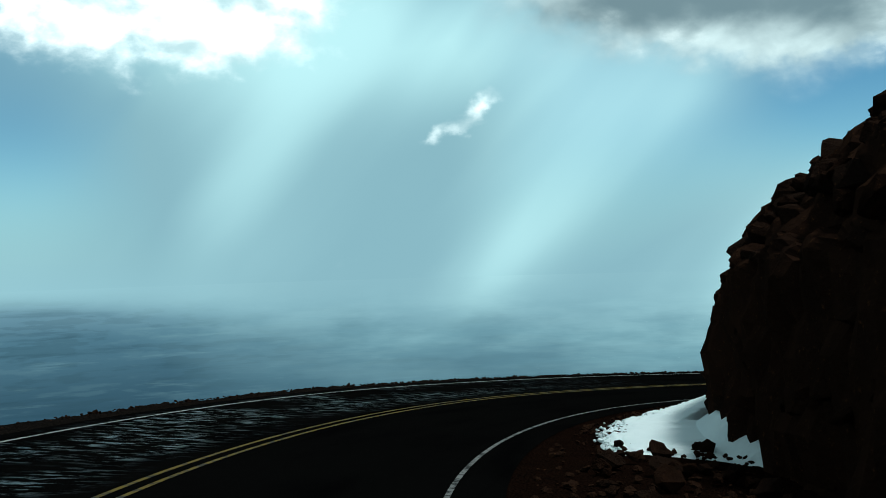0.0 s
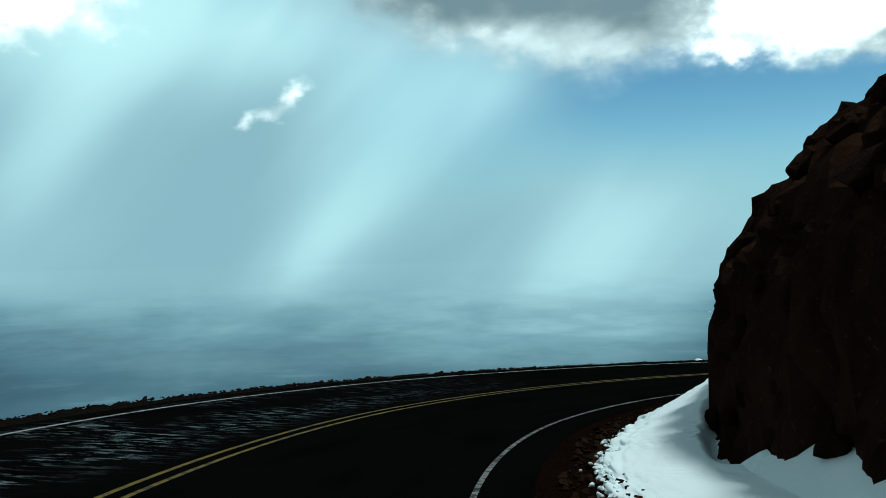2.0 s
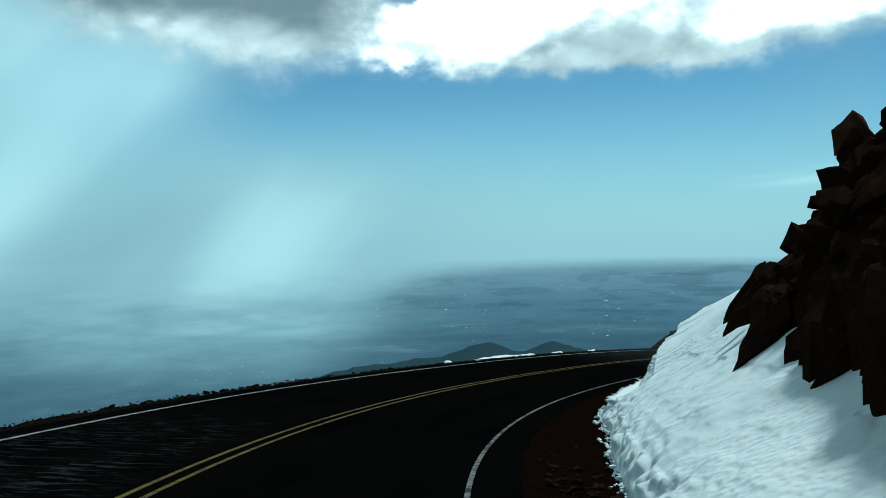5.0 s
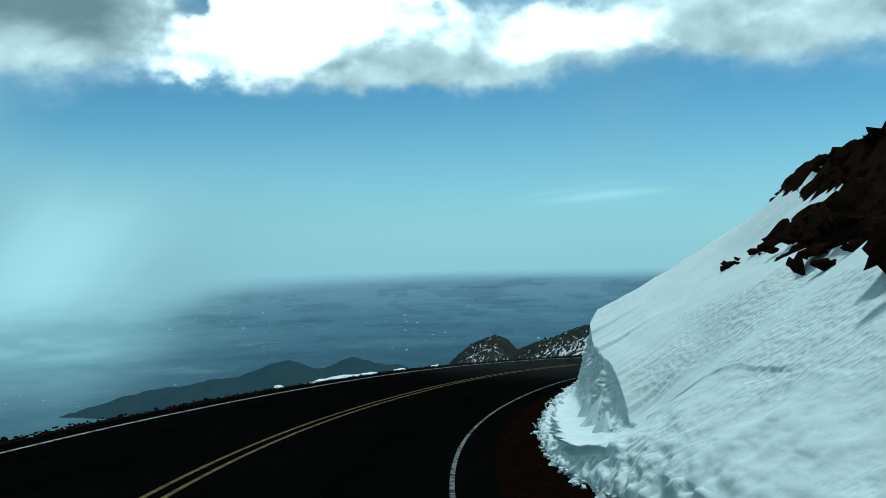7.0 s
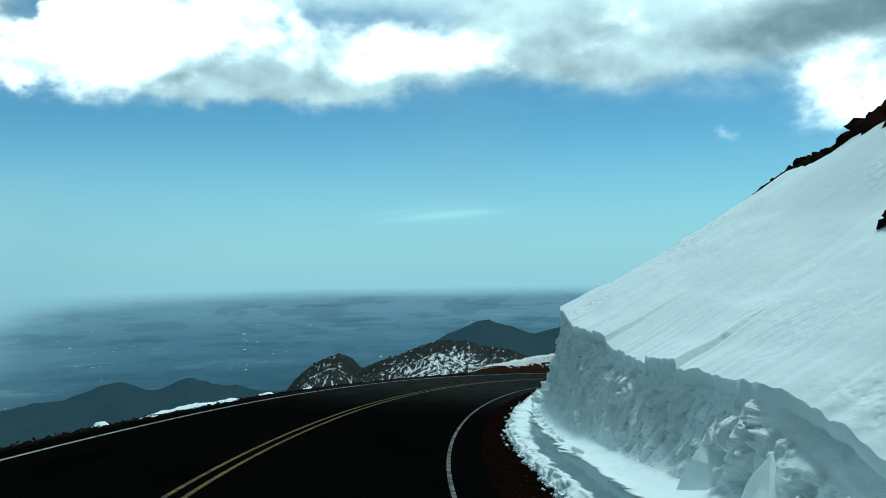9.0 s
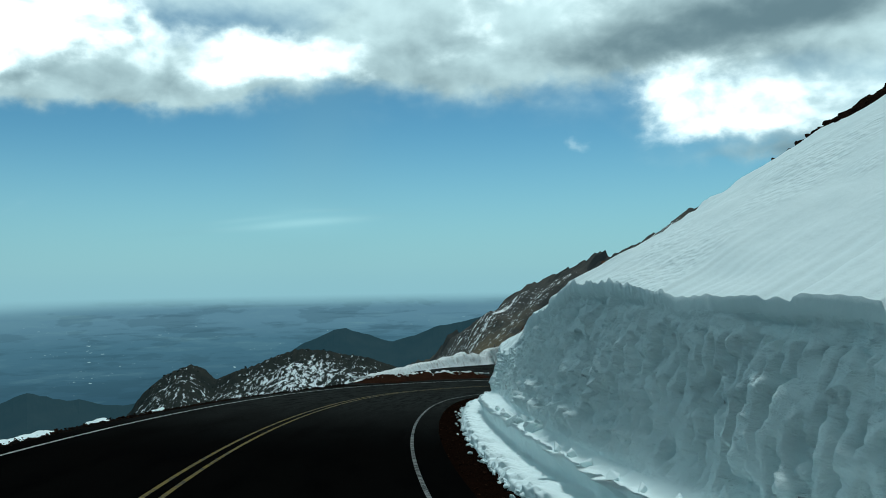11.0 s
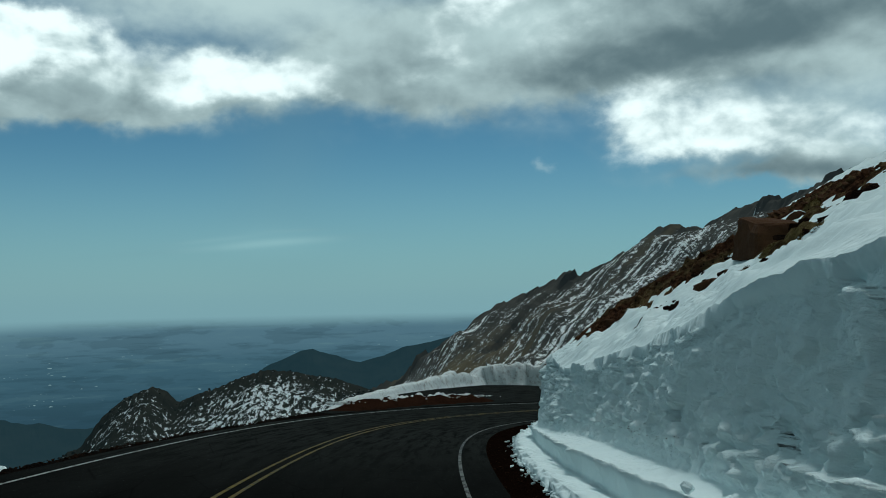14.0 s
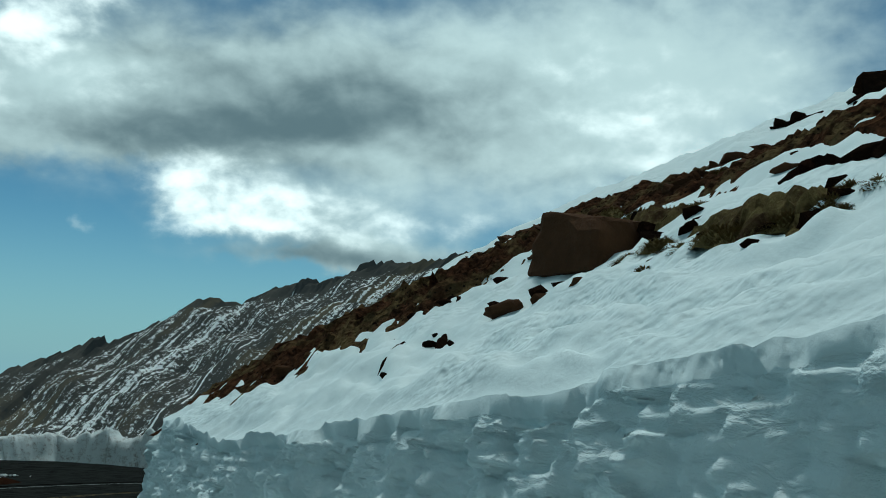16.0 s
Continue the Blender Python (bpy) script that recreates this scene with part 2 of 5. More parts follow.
def asphalt(k, p):
    uv = k.node("ShaderNodeUVMap").outputs[0]          # metres along the road, metres from the inner line
    sep = k.node("ShaderNodeSeparateXYZ")
    k.put(sep.inputs[0], uv)
    along, off = sep.outputs[0], sep.outputs[1]
    grain = k.noise(p, 70, 3)
    blot = k.noise(k.mapping(uv, scale=(0.25, 1.2, 1)), 1.0, 5)
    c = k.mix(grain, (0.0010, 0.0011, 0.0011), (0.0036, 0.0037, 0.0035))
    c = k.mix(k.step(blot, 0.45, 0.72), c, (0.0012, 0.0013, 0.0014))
    # the paving turns to a paler grain further down; dry is the blend
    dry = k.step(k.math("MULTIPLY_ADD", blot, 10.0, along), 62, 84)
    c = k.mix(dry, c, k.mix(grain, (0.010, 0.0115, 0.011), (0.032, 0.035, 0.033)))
    # wheel-worn streaks, and pale flecks painted in for the wet surface's sparkle
    worn = k.noise(k.mapping(uv, scale=(0.5, 5.0, 1)), 1.0, 5, 0.65)
    fleck = k.noise(k.mapping(uv, scale=(3.0, 9.0, 1)), 2.2, 4, 0.75)
    c = k.mix(k.math("MULTIPLY", dry, k.step(worn, 0.56, 0.36)), c, (0.0070, 0.0084, 0.0080))
    c = k.mix(k.math("MULTIPLY", dry, k.math("MULTIPLY", k.step(fleck, 0.60, 0.68), 0.7)), c, (0.060, 0.068, 0.064))
    # tar-filled cracks
    crack = k.step(k.voronoi(k.mapping(uv, scale=(0.35, 0.8, 1)), 1.0, "DISTANCE_TO_EDGE"), 0.012, 0.0)
    c = k.mix(k.math("MULTIPLY", crack, 0.35), c, (0.0012, 0.0012, 0.0012))
    # rippled melt water on the outer lane
    band = k.math("MULTIPLY", k.step(off, 3.3, 4.2), k.math("MULTIPLY", k.step(off, 6.9, 6.0), k.step(along, 36, 18)))
    rip = k.noise(k.mapping(uv, scale=(2.2, 0.6, 1)), 3.2, 6, 0.7)
    pool = k.noise(uv, 0.45, 3)
    wet = k.math("MULTIPLY", band, k.math("MULTIPLY", k.step(rip, 0.51, 0.60), k.step(pool, 0.36, 0.56)))
    r = k.math("MULTIPLY_ADD", wet, -0.62, 0.88)
    h = k.math("ADD", k.math("MULTIPLY", grain, 0.35), k.noise(p, 9, 3))
    return c, h, r, k.math("MULTIPLY", wet, 0.10)


def gravel(k, p):
    v = k.voronoi(p, 22)
    n = k.noise(p, 3, 5)
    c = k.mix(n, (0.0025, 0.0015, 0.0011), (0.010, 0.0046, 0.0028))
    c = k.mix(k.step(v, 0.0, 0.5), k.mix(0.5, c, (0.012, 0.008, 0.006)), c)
    return c, k.math("ADD", v, n), None


def dark_gravel(k, p):
    v = k.voronoi(p, 16)
    n = k.noise(p, 2, 5)
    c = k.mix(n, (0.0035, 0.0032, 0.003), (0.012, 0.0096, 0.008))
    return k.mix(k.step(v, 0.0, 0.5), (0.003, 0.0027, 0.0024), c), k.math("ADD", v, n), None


def rock_look(k, p):
    rnd = k.node("ShaderNodeObjectInfo").outputs["Random"]
    n = k.noise(p, 1.7, 6, 0.6)
    f = k.noise(p, 12, 6, 0.65)
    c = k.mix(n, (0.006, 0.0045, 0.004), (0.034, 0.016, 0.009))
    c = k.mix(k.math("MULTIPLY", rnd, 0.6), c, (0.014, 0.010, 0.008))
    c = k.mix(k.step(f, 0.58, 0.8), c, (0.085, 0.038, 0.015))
    return c, k.math("ADD", n, k.math("MULTIPLY", f, 0.6)), None


def snow_look(k, p):
    n = k.noise(p, 1.2, 5)
    f = k.noise(p, 26, 5, 0.7)
    dirt = k.step(k.noise(p, 5.5, 6, 0.7), 0.66, 0.80)
    c = k.mix(n, (0.705, 0.825, 0.838), (0.81, 0.91, 0.914))
    c = k.mix(k.math("MULTIPLY", dirt, 0.22), c, (0.40, 0.36, 0.32))
    cup = k.math("MULTIPLY_ADD", k.voronoi(p, 5.5, "SMOOTH_F1"), 0.6, k.math("MULTIPLY", k.voronoi(p, 12.0, "SMOOTH_F1"), 0.5))
    area = k.step(k.noise(p, 0.35, 2), 0.48, 0.62)          # sun cups in patches
    h = k.math("MULTIPLY_ADD", f, 0.07, k.math("MULTIPLY", k.noise(p, 5, 3), 0.22))
    return c, k.math("MULTIPLY_ADD", k.math("MULTIPLY", cup, area), 1.1, h), None


def cut_snow_look(k, p):
    n = k.noise(p, 1.2, 5)
    c = k.mix(n, (0.705, 0.825, 0.838), (0.81, 0.91, 0.914))
    dirt = k.step(k.noise(p, 5.5, 6, 0.7), 0.64, 0.80)
    c = k.mix(k.math("MULTIPLY", dirt, 0.25), c, (0.40, 0.36, 0.32))
    flat = k.noise(k.mapping(p, scale=(3.5, 3.5, 8.0)), 1.0, 5, 0.6, 0.4)
    flake = k.voronoi(k.mapping(p, scale=(9.0, 9.0, 13.0)), 1.0, "SMOOTH_F1")
    return c, k.math("MULTIPLY_ADD", flake, 0.4, k.math("MULTIPLY", flat, 0.9)), None


def grass_look(k, p):
    n = k.noise(p, 8, 4)
    rnd = k.node("ShaderNodeNewGeometry").outputs["Random Per Island"]
    c = k.mix(n, (0.085, 0.066, 0.024), (0.26, 0.195, 0.080))
    return k.mix(k.math("MULTIPLY", rnd, 0.6), c, (0.13, 0.08, 0.034)), None, None


def tundra_look(k, p):
    n = k.noise(p, 2.4, 6, 0.65)
    f = k.noise(k.mapping(p, scale=(14, 14, 5)), 1.0, 5, 0.7)
    c = k.mix(k.step(n, 0.35, 0.65), (0.050, 0.028, 0.015), (0.130, 0.098, 0.040))
    return k.mix(k.step(f, 0.52, 0.72), c, (0.19, 0.15, 0.065)), k.math("ADD", n, f), None


def boulder_look(k, p):
    n = k.noise(p, 2.2, 6, 0.6)
    f = k.noise(p, 18, 6, 0.7)
    c = k.mix(n, (0.048, 0.024, 0.013), (0.120, 0.057, 0.028))
    c = k.mix(k.step(f, 0.58, 0.75), c, (0.045, 0.034, 0.020))
    return c, k.math("ADD", n, k.math("MULTIPLY", f, 0.5)), None


def soil_look(k, p):
    n = k.noise(p, 0.9, 5, 0.6)
    m = k.noise(p, 5.0, 6, 0.7)
    f = k.voronoi(p, 9.0)
    c = k.mix(k.step(m, 0.35, 0.65), (0.030, 0.015, 0.010), (0.095, 0.046, 0.024))
    c = k.mix(k.math("MULTIPLY", k.step(n, 0.48, 0.60), k.step(m, 0.30, 0.60)), c, (0.125, 0.088, 0.042))
    c = k.mix(k.step(f, 0.24, 0.10), c, (0.022, 0.016, 0.012))
    return c, k.math("MULTIPLY_ADD", f, 0.8, m), None


def paint(base, wear):
    def build(k, p):
        w = k.step(k.noise(p, 7, 6, 0.7), wear, wear + 0.14)
        return k.mix(w, base, (0.014, 0.014, 0.0135)), None, None
    return build


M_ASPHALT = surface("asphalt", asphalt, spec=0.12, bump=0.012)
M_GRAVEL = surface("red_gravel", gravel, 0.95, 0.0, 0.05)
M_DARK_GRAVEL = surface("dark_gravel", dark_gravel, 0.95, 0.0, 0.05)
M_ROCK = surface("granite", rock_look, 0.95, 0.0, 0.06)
M_SNOW = surface("snow", snow_look, 0.75, 0.2, 0.045)
M_CUT_SNOW = surface("cut_snow", cut_snow_look, 0.75, 0.2, 0.08)
M_GRASS = surface("dry_grass", grass_look, 0.9, 0.05)
M_BOULDER = surface("rusty_boulder", boulder_look, 0.92, 0.05, 0.05)
M_SOIL = surface("stony_soil", soil_look, 0.95, 0.0, 0.09)
M_TUNDRA = surface("tundra_turf", tundra_look, 0.95, 0.02, 0.05)
M_WHITE = surface("white_paint", paint((0.30, 0.31, 0.30), 0.50), 0.8, 0.2)
M_WORN_WHITE = surface("worn_white_paint", paint((0.17, 0.175, 0.17), 0.44), 0.8, 0.1)
M_YELLOW = surface("yellow_paint", paint((0.115, 0.080, 0.004), 0.47), 0.8, 0.2)


# ---------------------------------------------------------------- the road's line
STEP = 0.5
SGRID = np.arange(-30.0, 160.0, STEP)
CURVE = np.interp(SGRID, [-5, 10, 25, 40, 55, 70, 85, 100, 130], [0.03194, 0.03191, 0.02313, 0.0152, 0.00837, 0.00628, 0.02135, 0.01865, 0.01869])
FALL = np.interp(SGRID, [-5, 25, 55, 85, 130], [0.0718, 0.1168, 0.0903, 0.1064, 0.0963])
LANE, BANK = 3.2, 0.029


def summed(f):
    a = np.concatenate([[0], np.cumsum((f[1:] + f[:-1]) / 2 * STEP)])
    return a - np.interp(0, SGRID, a)


TURN = summed(CURVE)
LINE_X, LINE_Y, LINE_Z = summed(np.sin(TURN)), summed(np.cos(TURN)), -summed(FALL)


def at(s, off, z=0.0):
    """World place s metres along the inner white line, off metres to its left, z above the paving."""
    a = np.interp(s, SGRID, TURN)
    flat = np.clip(off, -0.6, 2 * LANE + 1.0) * BANK
    return Vector((np.interp(s, SGRID, LINE_X) - off * math.cos(a), np.interp(s, SGRID, LINE_Y) + off * math.sin(a), np.interp(s, SGRID, LINE_Z) + flat + z))


def grid_mesh(name, pts, material, smooth=True, parent=None, uv=None):
    """A sheet through rows of places. uv(i, j): its own flat coordinates."""
    r, c = len(pts), len(pts[0])
    faces = [(i * c + j, i * c + j + 1, (i + 1) * c + j + 1, (i + 1) * c + j) for i in range(r - 1) for j in range(c - 1)]
    me = bpy.data.meshes.new(name)
    me.from_pydata([tuple(v) for row in pts for v in row], [], faces)
    me.materials.append(material)
    if smooth:
        me.polygons.foreach_set("use_smooth", [True] * len(faces))
    if uv:
        layer = me.uv_layers.new(name="UVMap")
        layer.data.foreach_set("uv", [x for f in faces for v in f for x in uv(v // c, v % c)])
    me.update()
    ob = new(name, me)
    ob.parent = parent
    return ob


def strip(name, s0, s1, o0, o1, z, material, ds=0.5, parent=None):
    n = int((s1 - s0) / ds) + 1
    return grid_mesh(name, [[at(s, o0, z), at(s, o1, z)] for s in np.linspace(s0, s1, n)], material, parent=parent)


def fbm(p, octaves=4):
    return noise.fractal(p, 1.0, 2.0, octaves, noise_basis="PERLIN_ORIGINAL")


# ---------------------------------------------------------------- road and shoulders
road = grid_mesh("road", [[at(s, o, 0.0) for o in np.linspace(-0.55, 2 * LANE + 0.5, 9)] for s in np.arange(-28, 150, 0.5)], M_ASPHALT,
                 uv=lambda i, j: (-28 + 0.5 * i, -0.55 + j * (2 * LANE + 1.05) / 8))
tagged(road, "dark wet asphalt mountain road with worn lane markings", "road", kind="structure")
for nm, o, w, mat, lab in (("edge_line", 0.0, 0.06, M_WORN_WHITE, "worn white edge line"), ("edge_line", 2 * LANE, 0.075, M_WHITE, "worn white edge line"),
                           ("centre_line", LANE - 0.20, 0.065, M_YELLOW, "faded yellow centre line"), ("centre_line", LANE + 0.02, 0.065, M_YELLOW, "faded yellow centre line")):
    tagged(strip(nm, -27, 149, o - w / 2, o + w / 2, 0.004, mat, parent=road), lab)

# ---------------------------------------------------------------- shared makers
def part(name, bm, material, parent, label=""):
    """Links a bmesh as one mesh object under a thing."""
    me = bpy.data.meshes.new(name)
    bm.to_mesh(me)
    bm.free()
    me.materials.append(material)
    ob = new(name, me)
    ob.parent = parent
    return tagged(ob, label)


def rock_data(seed, size=(1, 0.8, 0.65), n=17, chop=0.30):
    """A faceted, broken block."""
    rnd = random.Random(seed)
    bm = bmesh.new()
    for _ in range(n):
        v = Vector((rnd.gauss(0, 1), rnd.gauss(0, 1), rnd.gauss(0, 1))).normalized()
        m = max(abs(v.x), abs(v.y), abs(v.z))
        v = v.lerp(v / m, 0.45) * (1 - chop * rnd.random())
        bm.verts.new((v.x * size[0], v.y * size[1], v.z * size[2]))
    res = bmesh.ops.convex_hull(bm, input=bm.verts)
    bmesh.ops.delete(bm, geom=[g for g in res["geom_interior"] if isinstance(g, bmesh.types.BMVert)], context="VERTS")
    # split faces, chipped edges
    bmesh.ops.triangulate(bm, faces=bm.faces[:])
    bmesh.ops.subdivide_edges(bm, edges=bm.edges[:], cuts=1)
    for v in bm.verts:
        q = v.co * 1.9 + Vector((seed * 3.1, 0, 0))
        v.co += v.co.normalized() * (0.13 * noise.fractal(q, 1.0, 2.0, 3) - 0.03)
    bmesh.ops.triangulate(bm, faces=bm.faces[:])
    me = bpy.data.meshes.new("rock")
    bm.to_mesh(me)
    bm.free()
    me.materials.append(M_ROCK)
    return me


ROCKS = [rock_data(100 + i, (1, 0.65 + 0.3 * random.random(), 0.45 + 0.35 * random.random())) for i in range(14)]


def put_rock(name, place, size, parent=None, rnd=random, tilt=0.5, stretch=(1, 1, 1)):
    ob = new(name, rnd.choice(ROCKS))
    ob.parent = parent
    ob.location = place
    ob.rotation_euler = (rnd.uniform(-tilt, tilt), rnd.uniform(-tilt, tilt), rnd.uniform(0, 6.28))
    ob.scale = tuple(size * k * rnd.uniform(0.85, 1.15) for k in stretch)
    return ob


def joined_rocks(name, items, material, base=None):
    """Many small stones in one mesh: places and sizes in items."""
    verts, faces = [], []
    rnd = random.Random(7)
    for place, size, flat in items:
        me = rnd.choice(base or ROCKS)
        m = Euler((rnd.uniform(-0.5, 0.5), rnd.uniform(-0.5, 0.5), rnd.uniform(0, 6.28))).to_matrix()
        o = len(verts)
        verts += [tuple(Vector(place) + m @ (Vector((v.co.x, v.co.y, v.co.z * flat)) * size)) for v in me.vertices]
        faces += [tuple(o + i for i in p.vertices) for p in me.polygons]
    me = bpy.data.meshes.new(name)
    me.from_pydata(verts, [], faces)
    me.materials.append(material)
    me.update()
    return new(name, me)


def lerp(x, xs, ys):
    return float(np.interp(x, xs, ys))


def smooth01(x):
    x = min(1.0, max(0.0, x))
    return x * x * (3 - 2 * x)


def outward(s):
    """Level direction from the hillside towards the road."""
    a = lerp(s, SGRID, TURN)
    return Vector((-math.cos(a), math.sin(a), 0))


# ---------------------------------------------------------------- inner hillside
def cliff_foot(s):
    return lerp(s, [-20, 10, 15, 18, 22, 25, 28, 31, 36], [3.9, 3.5, 3.05, 2.6, 2.5, 2.8, 3.2, 3.5, 3.9])


def wall_top(s):
    """Height of the cut's brink above the paving."""
    return lerp(s, [34, 37, 38.5, 39.5, 40.5, 41.5, 43.2, 44.7, 46.3, 48, 50, 52, 55, 59, 61.5, 63.5, 65.5, 67, 70, 71.5, 74, 77, 90, 120],
                [0.2, 0.25, 0.52, 0.85, 1.18, 1.28, 1.40, 1.44, 1.66, 1.92, 2.06, 2.32, 2.58, 2.32, 2.30, 2.12, 1.96, 1.90, 1.78, 1.72, 1.72, 2.1, 2.3, 1.6])


def slope_base(s):
    """Height from which the open slope above the brink rises."""
    return lerp(s, [34, 37, 38, 39, 41.6, 43.2, 44.7, 46.3, 48, 53, 60, 65, 70, 77, 90, 120],
                [0.4, 0.7, 0.95, 1.28, 1.42, 1.52, 1.5, 1.76, 2.0, 2.52, 2.36, 1.9, 1.72, 2.15, 2.2, 1.6])


def wall_shift(s):
    """How far the cut stands nearer to the road than usual."""
    return lerp(s, [40, 46, 50, 54, 60, 66, 70, 75, 79, 82, 86, 95], [0.0, 0.1, 0.25, 0.2, 0.0, -0.18, -0.12, 0.2, 0.25, -0.05, -0.4, -0.5])


def rock_z(s, d):
    f = d - cliff_foot(s)
    a = lerp(f, [-2, 0, 0.2, 0.9, 1.75, 2.95, 8, 30], [-0.15, -0.1, 2.35, 3.5, 4.3, 5.1, 8.5, 20.0])
    b = lerp(f, [-2, -0.05, 0.02, 0.8, 1.8, 3.05, 8, 30], [-0.15, -0.1, 2.0, 3.45, 4.6, 5.8, 10.5, 23.0])
    c = lerp(f, [-2, -0.3, -0.2, 0.2, 0.9, 2.2, 8, 30], [0.3, 0.6, 1.5, 2.35, 3.1, 4.3, 9.5, 22.0])
    w1, w2 = smooth01((s - 19) / 4), smooth01((s - 28.5) / 3)
    return (a * (1 - w1) + b * w1) * (1 - w2) + c * w2


def hill_z(s, d):
    f = d - 2.2
    near = smooth01((f - 0.2) / 2.2)
    t = wall_top(s) * (1 - near) + slope_base(s) * near
    g = lerp(f, [-1, 0, 1.4, 7, 20, 45], [0, 0, 0.75, 4.2, 10.3, 19.0])
    # the crest that the first rocks stand on; beyond it the ground lies flatter
    crest = lerp(f, [-1, 0, 1.4, 4.8, 6.0, 20, 45], [0, 0, 0.75, 2.92, 3.4, 4.0, 4.1])
    steep = lerp(f, [-1, 0, 1.4, 3.0, 4.8, 6.0, 20, 45], [0, 0, 0.75, 1.78, 3.5, 4.15, 4.7, 4.8])
    v = smooth01((s - 47) / 5)
    w = smooth01((s - 33) / 4) * (1 - smooth01((s - 55) / 9))
    return t + g * (1 - w) + (steep * (1 - v) + crest * v) * w


def inner_z(s, d):
    w = smooth01((s - 33) / 6)
    return rock_z(s, d) * (1 - w) + hill_z(s, d) * w


F_ROCK = [-1.4, -0.9, -0.5] + list(np.arange(-0.34, 0.45, 0.035)) + list(np.arange(0.45, 2.2, 0.11)) + [2.35, 2.6, 2.9, 3.3, 3.8, 4.5, 5.4, 6.5, 8, 10, 12.5, 15]
rows_ = []
for s in np.concatenate([np.arange(-26, 4, 0.6), np.arange(4, 38, 0.16), np.arange(38, 140, 1.0)]):
    row = []
    for f in F_ROCK:
        d = cliff_foot(s) + f
        sunk = smooth01((s - 34) / 5)
        z_ = inner_z(s, d - 1.2 * sunk) - 0.55 * sunk
        if sunk > 0.3 and d < 3.45:
            z_ = -0.15
        p_ = at(s, -d, max(z_, -0.15))
        # blocks parted by cracks, at two sizes
        q_ = Vector((p_.x, p_.y, p_.z * 1.25)) + Vector((0.3, 0.3, 0.3)) * fbm(p_ * 0.9, 2)
        vd, vp = noise.voronoi(q_ * 1.15)
        v2, w2 = noise.voronoi(q_ * 2.6)
        bulge = 0.34 * noise.noise(vp[0] * 3.7) + 0.14 * noise.noise(w2[0] * 5.3) + 0.22 * min(0.35, vd[1] - vd[0]) + 0.10 * min(0.3, v2[1] - v2[0]) - 0.22
        n_ = outward(s) + Vector((0, 0, 0.45))
        row.append(p_ + n_ * bulge * min(1.0, max(0.0, f + 0.45) * 3) * (1 - 0.7 * sunk))
    rows_.append(row)
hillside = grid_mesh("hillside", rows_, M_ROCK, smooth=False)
tagged(hillside, "dark reddish rocky mountainside above the road", "hillside", kind="structure")
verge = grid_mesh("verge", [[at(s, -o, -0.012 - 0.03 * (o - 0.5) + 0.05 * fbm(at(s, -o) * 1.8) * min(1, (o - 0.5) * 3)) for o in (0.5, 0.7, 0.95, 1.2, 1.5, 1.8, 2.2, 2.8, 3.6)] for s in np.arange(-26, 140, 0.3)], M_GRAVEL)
tagged(verge, "damp red-brown gravel verge beside the road", "verge", kind="structure")


# ---------------------------------------------------------------- snow: bank, cut wall and slope
def bank_foot(s):
    return lerp(s, [11, 13, 14, 17, 21, 25, 29, 34, 38, 43, 48, 53, 62, 73, 78, 84, 95, 120], [2.3, 1.7, 1.45, 1.22, 1.25, 1.48, 1.66, 1.78, 1.38, 1.26, 1.2, 1.06, 1.12, 1.15, 1.25, 1.5, 1.8, 1.8])


WALL_FOOT, WALL_HEAD = 2.08, 2.42


